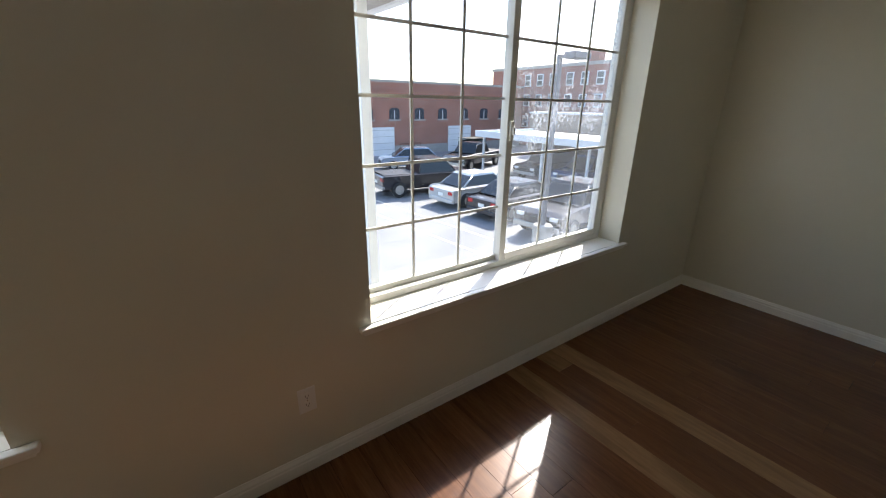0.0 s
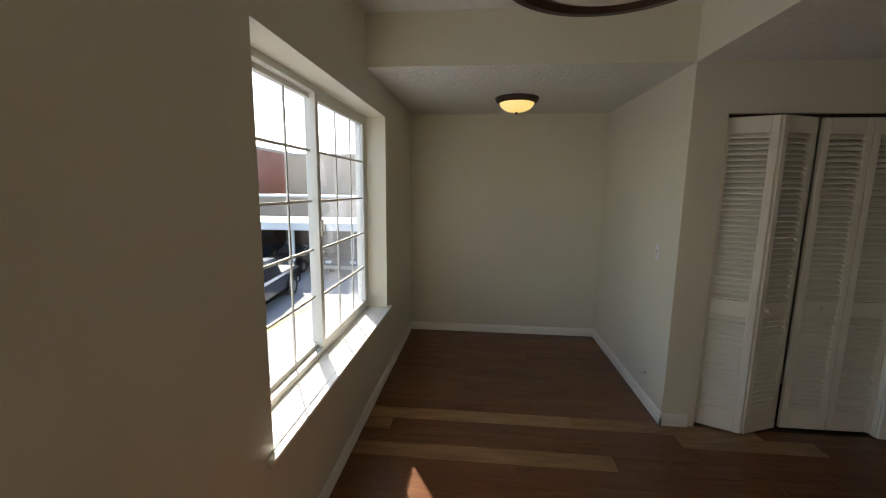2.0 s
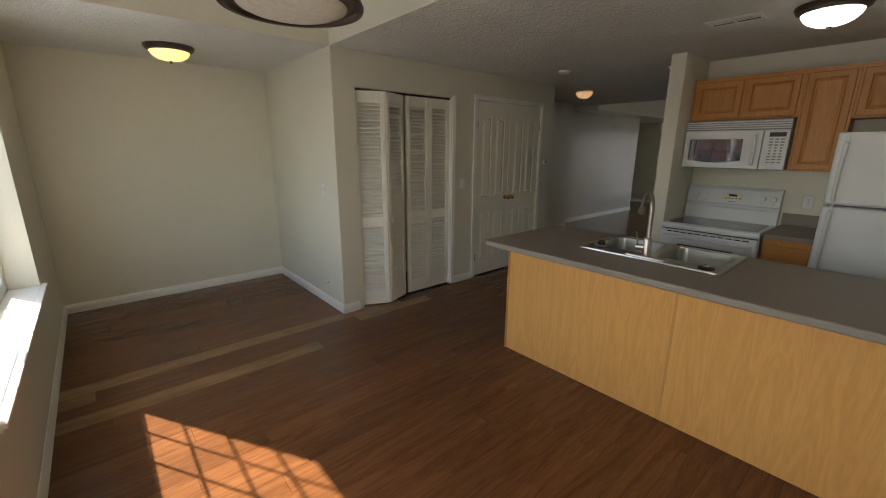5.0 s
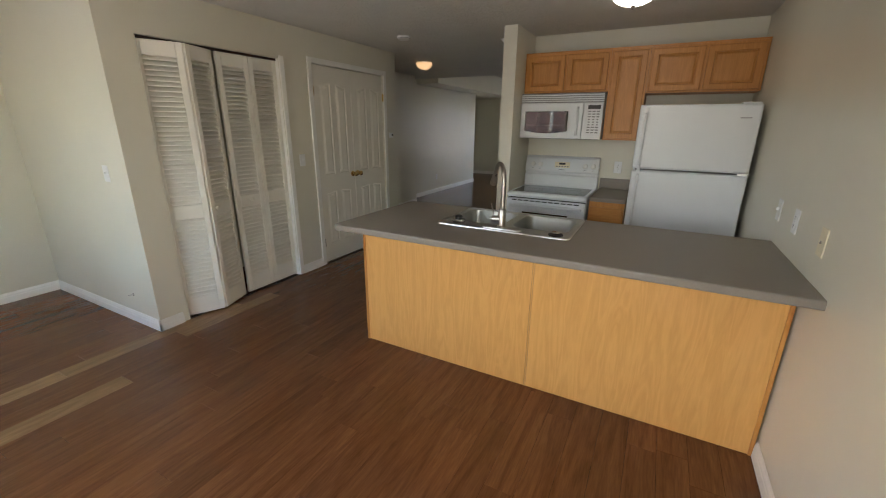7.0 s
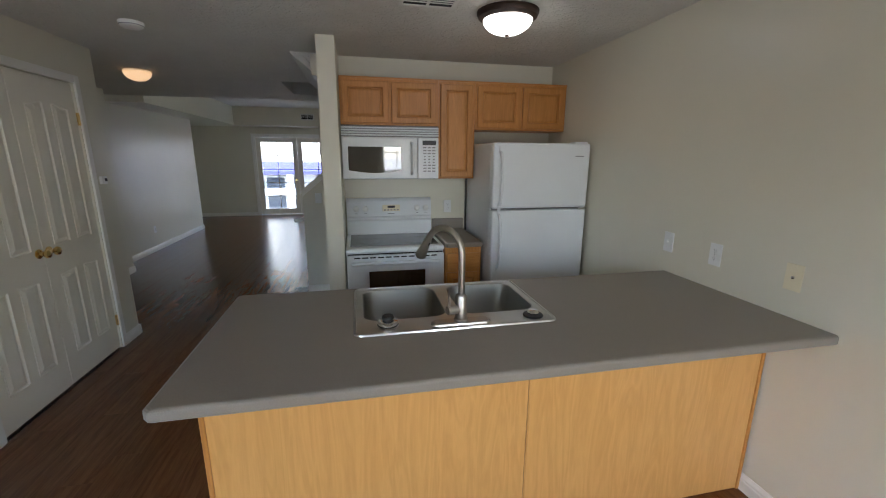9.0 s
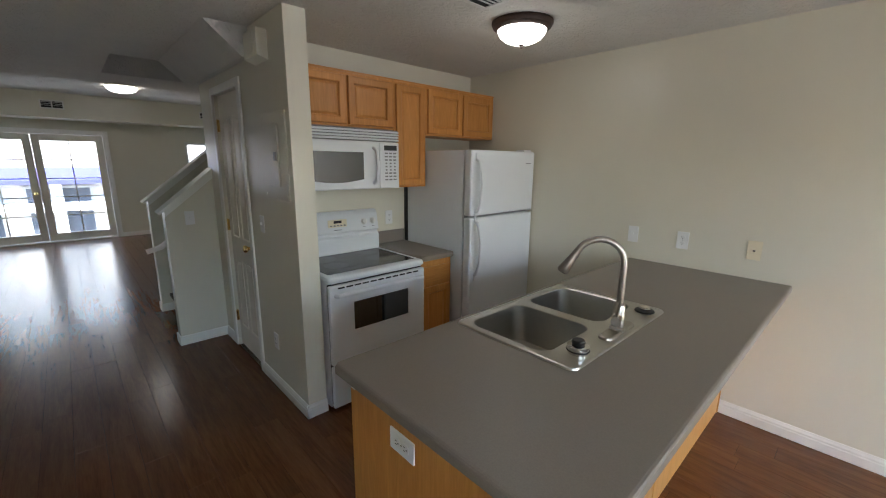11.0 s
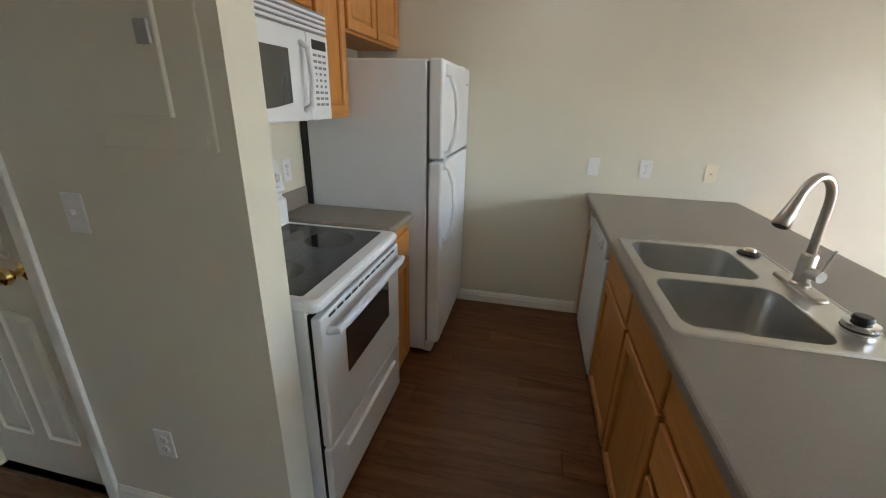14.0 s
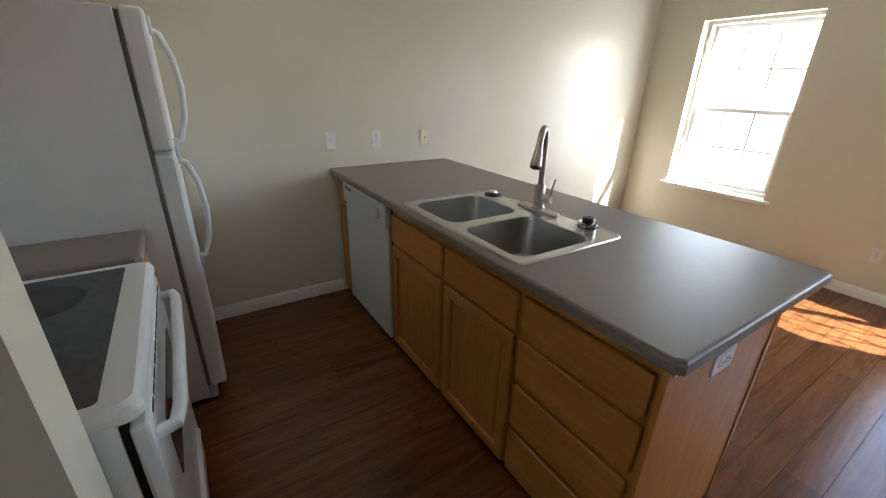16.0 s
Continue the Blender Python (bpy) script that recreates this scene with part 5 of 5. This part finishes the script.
# both bricks are paler and pinker: washed-out glare put into the colour
BRICK = brick_material("red_brick", (0.46, 0.19, 0.13), (0.37, 0.14, 0.095), (0.46, 0.36, 0.30))
BRICK_2 = brick_material("dark_red_brick", (0.42, 0.175, 0.13), (0.34, 0.13, 0.095), (0.42, 0.33, 0.28))

structure("ground", boxes((-600, 600, -600, 600, GROUND - 0.3, GROUND)), ASPHALT, "grey asphalt parking lot", "ground")
for k, (x, y0, y1) in enumerate(((10.35, 7.0, 16.0), (11.7, 8.2, 17.0))):
    bm = boxes((-0.06, 0.06, y0, y1, 0.0, 0.004))
    bm.transform(Matrix.Translation((x, 0, GROUND)) @ Matrix.Rotation(radians(5), 4, "Z"))
    solid("parking_line", bm, LINE, (x, (y0 + y1) / 2, GROUND), "worn white painted parking line on asphalt", "parking line", "parking lines")
for y in (9.2, 11.8, 14.5, 17.6):
    solid("parking_line", boxes((12.0, 17.0, y - 0.05, y + 0.05, GROUND, GROUND + 0.004)), LINE, (14.5, y, GROUND), "worn white painted stall line on asphalt", "parking line", "parking lines")
for a, b in (((10.9, 6.0), (13.3, 5.85)), ((10.9, 6.0), (10.7, 7.6)), ((13.3, 5.85), (16.5, 5.5))):
    bm = bmesh.new()
    d = (Vector((*b, 0)) - Vector((*a, 0)))
    box(bm, 0, d.length, -0.06, 0.06, 0.0, 0.005)
    bm.transform(Matrix.Translation((*a, GROUND)) @ Matrix.Rotation(math.atan2(d.y, d.x), 4, "Z"))
    solid("parking_line", bm, YELLOW, (*a, GROUND), "yellow painted kerb line round the lamp island", "parking line", "yellow lines")

lamp = thing("street_lamp", (11.75, 6.75, GROUND), "dark parking lot lamp post on a concrete base", "street lamp")
bm = bmesh.new()
lathe(bm, [(0.32, 0), (0.32, 0.74), (0.28, 0.78), (0, 0.78)], (11.75, 6.75, GROUND), None, 24)
part("base", bm, CONCRETE, lamp, "round concrete base")
part("pole", boxes((11.69, 11.81, 6.69, 6.81, GROUND + 0.77, 2.85), bevel=0.01), POLE_GREY, lamp)
part("head", boxes((11.65, 12.35, 6.15, 6.55, 2.72, 2.90), bevel=0.02), POLE_GREY, lamp)
part("arm", boxes((11.72, 11.85, 6.5, 6.7, 2.75, 2.83)), POLE_GREY, lamp)


def car(x, y, heading, paint, kind, label):
    """A parked car, pointing along heading degrees; kind: sedan, suv or pickup."""
    L, W = {"sedan": (4.6, 1.78), "suv": (4.6, 1.85), "pickup": (5.5, 1.95), "hatch": (4.0, 1.72)}[kind]
    ob = new(kind if kind in ("sedan", "pickup") else "hatchback" if kind == "hatch" else "suv")
    ob.matrix_world = Matrix.Translation((x, y, GROUND)) @ Matrix.Rotation(radians(heading), 4, "Z")
    tagged(ob, label, "car", "parked cars")
    ORIGIN[ob] = Vector((0, 0, 0))
    belt = {"sedan": 0.92, "suv": 1.05, "pickup": 1.12, "hatch": 0.95}[kind]
    roof = {"sedan": 1.42, "suv": 1.75, "pickup": 1.80, "hatch": 1.48}[kind]
    f, r = L / 2, -L / 2
    low = 0.26 if kind in ("sedan", "hatch") else 0.40
    side = [(r + 0.05, low), (f - 0.08, low), (f, low + 0.2), (f - 0.04, belt - 0.22), (f - 0.30, belt - 0.10), (f - 1.25, belt), (r + 0.10, belt), (r, belt - 0.1), (r, low + 0.2)]
    bm = bmesh.new()
    w = W / 2
    ring_stack(bm, [[(p, -w + 0.10, q if q > low else q) for p, q in side], [(p, -w, q - (0.06 if q > belt - 0.05 else 0)) for p, q in side], [(p, w, q - (0.06 if q > belt - 0.05 else 0)) for p, q in side], [(p, w - 0.10, q) for p, q in side]], True, True)
    body = part("body", bm, paint, ob)
    a, b, c, d = {"sedan": (f - 1.25, f - 1.95, r + 1.35, r + 0.65), "suv": (f - 1.15, f - 1.75, r + 0.45, r + 0.12), "pickup": (f - 1.45, f - 2.05, r + 2.15, r + 1.95), "hatch": (f - 1.0, f - 1.7, r + 0.6, r + 0.1)}[kind]
    lowr = [(a, -w + 0.10), (a, w - 0.10), (d, w - 0.10), (d, -w + 0.10)]
    top = [(b, -w + 0.26), (b, w - 0.26), (c, w - 0.26), (c, -w + 0.26)]
    mixr = lambda k: [(p[0] + (q[0] - p[0]) * k, p[1] + (q[1] - p[1]) * k, belt - 0.005 + (roof - belt) * k) for p, q in zip(lowr, top)]
    bm = bmesh.new()
    ring_stack(bm, [mixr(0), mixr(0.86)], True, True)
    part("windows", bm, CAR_GLASS, ob, "dark car windows")
    bm = bmesh.new()
    grow = lambda k, e: [(p[0], p[1] + math.copysign(e, p[1]), p[2]) for p in mixr(k)]
    ring_stack(bm, [grow(0.85, 0.012), grow(0.95, 0.0), mixr(1.0)], True, True)
    part("roof", bm, paint, ob)
    for sx, sy in ((0, 0), (0, 1), (1, 0), (1, 1)):
        p, q = (lowr[(0, 3)[sx]], top[(0, 3)[sx]])
        yy = 1 if sy else -1
        bm = bmesh.new()
        tube(bm, [(p[0], yy * abs(p[1]), belt - 0.01), (q[0], yy * abs(q[1]), roof - 0.06)], 0.035, 6)
        part("pillar", bm, paint, ob)
    if kind == "pickup":
        part("bed", boxes((r + 0.12, d - 0.05, -w + 0.16, w - 0.16, belt - 0.02, belt + 0.004)), BLACK, ob)
    for px in (f - 0.85, r + 0.85):
        for yy in (-1, 1):
            R = 0.33 if kind in ("sedan", "hatch") else 0.38
            bm = bmesh.new()
            lathe(bm, [(R * 0.62, -0.10), (R * 0.95, -0.11), (R, -0.08), (R, 0.08), (R * 0.95, 0.11), (R * 0.62, 0.10)], (px, yy * (w - 0.08), R), Matrix.Rotation(radians(90), 4, "X"), 20)
            tyre = part("wheel", bm, RUBBER, ob, "black tyre")
            bm = bmesh.new()
            lathe(bm, [(0, -0.085), (R * 0.2, -0.09), (R * 0.62, -0.08), (R * 0.63, 0.08), (R * 0.2, 0.09), (0, 0.085)], (px, yy * (w - 0.08), R), Matrix.Rotation(radians(90), 4, "X"), 14)
            part("rim", bm, ALU, tyre)
    for yy in (-1, 1):
        part("headlight", boxes((f - 0.16, f - 0.005, yy * (w - 0.30) - 0.16, yy * (w - 0.30) + 0.16, belt - 0.36, belt - 0.22), bevel=0.02), CLEAR_LENS, ob)
        part("tail_light", boxes((r - 0.012, r + 0.08, yy * (w - 0.24) - 0.14, yy * (w - 0.24) + 0.14, belt - 0.30, belt - 0.14), bevel=0.02), RED_LENS, ob)
    part("grille", boxes((f - 0.05, f + 0.004, -0.5, 0.5, low + 0.16, belt - 0.30), bevel=0.01), BLACK, ob)
    part("bumper", boxes((f - 0.10, f + 0.05, -w + 0.06, w - 0.06, low, low + 0.18), (r - 0.05, r + 0.10, -w + 0.06, w - 0.06, low, low + 0.18), bevel=0.03), paint if kind in ("sedan", "hatch") else ALU, ob)
    part("number_plate", boxes((r - 0.02, r + 0.001, -0.16, 0.16, low + 0.26, low + 0.40)), PLASTIC, ob)
    return ob


def paint(name, c):
    return material(name, c, 0.22, 0.25, vary=0.05, scale=2, coat=0.6)


SILVER, NAVY, CHARCOAL, SILVER_BLUE, WHITE_P, BLUE_P = paint("silver_paint", (0.55, 0.55, 0.54)), paint("navy_paint", (0.02, 0.03, 0.06)), paint("charcoal_paint", (0.025, 0.025, 0.03)), paint("silver_blue_paint", (0.25, 0.32, 0.42)), paint("white_paint", (0.72, 0.72, 0.70)), paint("blue_paint", (0.03, 0.07, 0.18))
car(14.9, 7.75, 187, CHARCOAL, "pickup", "charcoal pickup truck parked beside the lamp post")
car(14.6, 10.5, 3, CHARCOAL, "sedan", "charcoal sedan with red tail lights, parked")
car(14.5, 13.15, 3, SILVER, "sedan", "silver sedan parked in a stall")
car(13.6, 16.3, -8, CHARCOAL, "pickup", "dark pickup truck parked in the lot")
car(16.9, 23.6, 160, SILVER_BLUE, "hatch", "silver blue hatchback parked near the brick building")
car(22.6, 15.6, 180, CHARCOAL, "suv", "dark suv under the carport")
car(22.6, 12.6, 180, BLUE_P, "suv", "blue suv under the carport")
car(22.6, 9.4, 180, CHARCOAL, "sedan", "dark sedan under the carport")
car(22.6, 6.2, 180, NAVY, "suv", "navy suv under the carport")
car(21.5, 21.8, 200, CHARCOAL, "pickup", "dark pickup truck near the carport")

carport = thing("carport", (22.7, 11.0, GROUND), "long white metal carport roof on thin posts", "carport")
part("roof", boxes((20.0, 25.6, 1.0, 19.8, -0.42, -0.30)), WHITE_METAL, carport)
part("fascia", boxes((19.93, 20.0, 0.95, 19.85, -0.52, -0.14), (20.0, 25.6, 19.8, 19.87, -0.52, -0.14)), WHITE_METAL, carport)
part("back_wall", boxes((25.6, 25.75, 1.0, 19.8, GROUND, -0.30)), BRONZE, carport)
for y in (2.5, 5.6, 8.7, 11.3, 14.4, 17.4, 19.5):
    part("post", boxes((20.4, 20.52, y - 0.06, y + 0.06, GROUND, -0.42)), WHITE_METAL, carport)

bin_ = thing("dumpster", (25.9, 27.2, GROUND), "dark green steel dumpster", "dumpster")
bm = bmesh.new()
prism(bm, [(25.1, GROUND + 0.1), (26.7, GROUND + 0.1), (26.8, GROUND + 1.5), (25.0, GROUND + 1.2)], 1, 26.3, 28.1)
part("body", bm, GREEN, bin_)
part("lid", boxes((25.0, 26.8, 26.28, 28.12, GROUND + 1.5, GROUND + 1.56)), BLACK, bin_)
part("foot", boxes((25.2, 26.6, 26.5, 27.9, GROUND, GROUND + 0.1)), BLACK, bin_)


def arch_window(parent, x, z, w, h, y):
    bm = bmesh.new()
    pts = [(x - w / 2, z), (x + w / 2, z), *[(x + w / 2 * math.cos(a), z + h + w * 0.22 * math.sin(a)) for a in [math.pi * k / 8 for k in range(9)]]]
    prism(bm, pts, 1, y - 0.05, y + 0.02)
    ob = part("window", bm, WIN_DARK, parent, "dark arched window")
    part("sill", boxes((x - w / 2 - 0.1, x + w / 2 + 0.1, y - 0.14, y, z - 0.14, z)), CONCRETE, ob)
    part("frame", boxes((x - 0.03, x + 0.03, y - 0.07, y - 0.04, z, z + h)), WHITE_METAL, ob)


hall_b = thing("brick_warehouse", (20, 33, GROUND), "long low red brick building with arched windows", "building")
part("wall", boxes((2, 36, 31.0, 40, GROUND, 3.15)), BRICK, hall_b)
part("foundation", boxes((2, 36, 30.94, 31.0, GROUND, GROUND + 0.8)), CONCRETE, hall_b)
part("parapet", boxes((1.9, 36.1, 30.9, 40.1, 3.15, 3.35)), CONCRETE, hall_b)
part("cornice", boxes((2, 36, 30.93, 31.0, 2.55, 2.75)), BRICK_2, hall_b)
for k in range(12):
    arch_window(hall_b, 4.5 + 2.6 * k, 0.15, 1.0, 0.75, 31.0)
for x in (18.6, 27.4):
    gd = part("garage_door", boxes((x - 1.4, x + 1.4, 30.9, 31.0, GROUND, GROUND + 2.4)), WHITE_METAL, hall_b)
    for j in range(4):
        part("rib", boxes((x - 1.4, x + 1.4, 30.88, 30.9, GROUND + 0.55 * j + 0.5, GROUND + 0.55 * j + 0.53)), ALU, gd)
fence = thing("fence", (20.9, 29.8, GROUND), "low dark metal railing by the loading door", "fence")
for k in range(8):
    part("post", boxes((19.9 + 0.3 * k, 19.94 + 0.3 * k, 29.78, 29.82, GROUND, GROUND + 1.1)), BRONZE, fence)
part("rail", boxes((19.9, 22.05, 29.77, 29.83, GROUND + 1.06, GROUND + 1.1)), BRONZE, fence)

tall = thing("brick_building", (42, 28, GROUND), "three-storey red brick building with white windows", "building")
part("wall", boxes((38, 52, 21.5, 38, GROUND, 5.2)), BRICK_2, tall)
part("parapet", boxes((37.85, 52.1, 21.4, 38.1, 5.2, 5.5)), CONCRETE, tall)
part("chimney", boxes((38.4, 39.4, 23.8, 25.0, 5.5, 6.6)), BRICK_2, tall)
for z in (-0.9, 1.35, 3.4):
    for k in range(6):
        y = 22.6 + 1.75 * k + (0.4 if k > 2 else 0)
        w = part("window", boxes((37.90, 38.0, y, y + 0.85, z, z + 1.25)), WHITE_METAL, tall, "white sash window")
        part("pane", boxes((37.88, 37.9, y + 0.1, y + 0.75, z + 0.1, z + 0.58), (37.88, 37.9, y + 0.1, y + 0.75, z + 0.66, z + 1.15)), WIN_DARK, w)
low_b = thing("tan_building", (35, 15, GROUND), "low tan stucco building behind the carport", "building")
part("wall", boxes((32, 37.5, 2, 26, GROUND, 0.75)), TAN, low_b)
part("coping", boxes((31.9, 37.6, 1.9, 26.1, 0.75, 0.9)), WHITE_METAL, low_b)
tan_b = thing("tan_block", (40, 14, GROUND), "tall plain tan stucco building", "building")
part("wall", boxes((40, 50, 6.0, 18.6, GROUND, 4.6)), TAN, tan_b)
part("coping", boxes((39.9, 50.1, 5.9, 18.7, 4.6, 4.8)), CONCRETE, tan_b)

# street side, beyond the french doors
shop = thing("shop_building", (3, -31, GROUND), "pale building across the street with a blue awning", "building")
part("wall", boxes((-22, 26, -40, -31, GROUND, 7.0)), PALE_FACADE, shop)
part("parapet", boxes((-22.2, 26.2, -40.2, -30.8, 7.0, 7.4)), CONCRETE, shop)
bm = bmesh.new()
prism(bm, [(-31.0, 1.15), (-29.9, 0.55), (-29.9, 0.35), (-31.0, 0.35)], 0, -8, 16)
part("awning", bm, BLUE_AWNING, shop, "long blue fabric awning")
for k in range(12):
    x = -18 + 3.4 * k
    w = part("window", boxes((x, x + 1.5, -31.02, -30.9, 2.6, 4.6)), ALU, shop)
    part("pane", boxes((x + 0.1, x + 0.7, -30.9, -30.88, 2.7, 4.5), (x + 0.8, x + 1.4, -30.9, -30.88, 2.7, 4.5)), WIN_DARK, w)
    w = part("shop_window", boxes((x - 0.4, x + 2.2, -31.02, -30.92, GROUND + 0.5, 0.2)), ALU, shop)
    part("pane", boxes((x - 0.3, x + 0.85, -30.92, -30.90, GROUND + 0.6, 0.1), (x + 0.95, x + 2.1, -30.92, -30.90, GROUND + 0.6, 0.1)), WIN_DARK, w)
part("fascia", boxes((-8, 26, -30.95, -30.4, -1.05, -0.60)), WHITE_METAL, shop)
for k in range(14):
    x = -14 + 2.9 * k
    part("column", boxes((x - 0.22, x + 0.22, -30.7, -30.3, GROUND, 0.35)), WHITE_METAL, shop)
car(0.5, -24.5, 0, CHARCOAL, "suv", "dark suv parked across the street")
car(6.8, -24.5, 0, SILVER, "sedan", "silver sedan parked across the street")
car(-6.0, -24.5, 0, WHITE_P, "sedan", "white sedan parked across the street")
solid("pavement", boxes((-60, 60, -31, -26.3, GROUND, GROUND + 0.14), bevel=0.0), CONCRETE, (0, -28, GROUND), "pale concrete pavement with a kerb", "pavement", kind="structure")
balcony = thing("balcony", (3.36, -13.8, -0.2), "small concrete balcony deck outside the doors", "balcony")
part("deck", boxes((1.7, 5.0, -14.5, BACK - 0.15, -0.22, -0.06)), CONCRETE, balcony)
porch = thing("porch", (3.05, 1.25, GROUND), "white porch post with a small gutter eave", "porch")
part("post", boxes((2.985, 3.055, 1.17, 1.24, GROUND, 2.12), bevel=0.005), WHITE_METAL, porch)
bm = bmesh.new()
prism(bm, [(1.02, 2.12), (1.75, 2.12), (1.75, 2.50), (1.02, 2.22)], 0, 2.70, 3.26)
part("eave", bm, CONCRETE, porch)
part("gutter", boxes((3.26, 3.33, 1.0, 1.75, 2.10, 2.20), bevel=0.02), WHITE_METAL, porch)

# ---- floor planks ----
PITCH = 0.1365
bm = bmesh.new()
g = 0.0003
ring_stack(bm, [[(g, 0, -0.011), (PITCH - g, 0, -0.011), (PITCH - g, 1, -0.011), (g, 1, -0.011)], [(g, 0, -0.0014), (PITCH - g, 0, -0.0014), (PITCH - g, 1, -0.0014), (g, 1, -0.0014)], [(g + 0.0007, 0.0008, 0), (PITCH - g - 0.0007, 0.0008, 0), (PITCH - g - 0.0007, 0.9992, 0), (g + 0.0007, 0.9992, 0)]], True, True)
PLANK_MESH = mesh_of(bm, "floor_plank", FLOOR_WOOD)
PALE_MESH = PLANK_MESH.copy()
PALE_MESH.materials[0] = FLOOR_LIGHT
rng = random.Random(7)
far_rows = []
# pale boards: column, from y to y
PALE = {27: [(NORTH, -1.40), (-1.40, -2.62)], 24: [(NORTH, -1.57)], 26: [(NORTH, -0.15), (-2.06, -2.92)]}
for col in range(0, 47):
    x = 3.70 + (col - 27) * PITCH
    xa = max(0.0, x)
    cuts, y = [NORTH], NORTH - rng.uniform(0.25, 1.3)
    fixed = PALE.get(col, [])
    if fixed:
        y = fixed[-1][1]
        cuts += [q for pair in fixed for q in pair]
    while y > BACK:
        cuts.append(y)
        y -= rng.choice((0.75, 0.95, 1.2, 1.2, 1.45))
    cuts = sorted(set(cuts + [BACK]), reverse=True)
    for a, b in zip(cuts, cuts[1:]):
        pale = any(abs(a - p) < 0.01 and abs(b - q) < 0.01 for p, q in fixed)
        if a > -6.2 and -0.1 < x < 5.5:
            ob = new("floor_plank", PALE_MESH if pale else PLANK_MESH)
            ob.parent = floor
            ob.location, ob.scale = (x, b + 0.0003, 0), (1, a - b - 0.0006, 1)
        elif x < 5.55 or b < -11.0:
            far_rows.append((x, b, min(a, -11.0) if x >= 5.5 else a))
verts, faces = [], []
for x, b, a in far_rows:
    n = len(verts)
    p, q = x + 0.0005, x + PITCH - 0.0005
    verts += [(p, b + 0.001, -0.011), (q, b + 0.001, -0.011), (q, a - 0.001, -0.011), (p, a - 0.001, -0.011), (p + 0.0006, b + 0.0016, 0), (q - 0.0006, b + 0.0016, 0), (q - 0.0006, a - 0.0016, 0), (p + 0.0006, a - 0.0016, 0)]
    faces += [(n, n + 1, n + 5, n + 4), (n + 1, n + 2, n + 6, n + 5), (n + 2, n + 3, n + 7, n + 6), (n + 3, n, n + 4, n + 7), (n + 4, n + 5, n + 6, n + 7)]
me = bpy.data.meshes.new("floor_planks_beyond")
me.from_pydata(verts, [], faces)
me.materials.append(FLOOR_WOOD)
far = new("floor_planks_beyond", me)
far.parent = floor
tagged(far, kind="stuff")
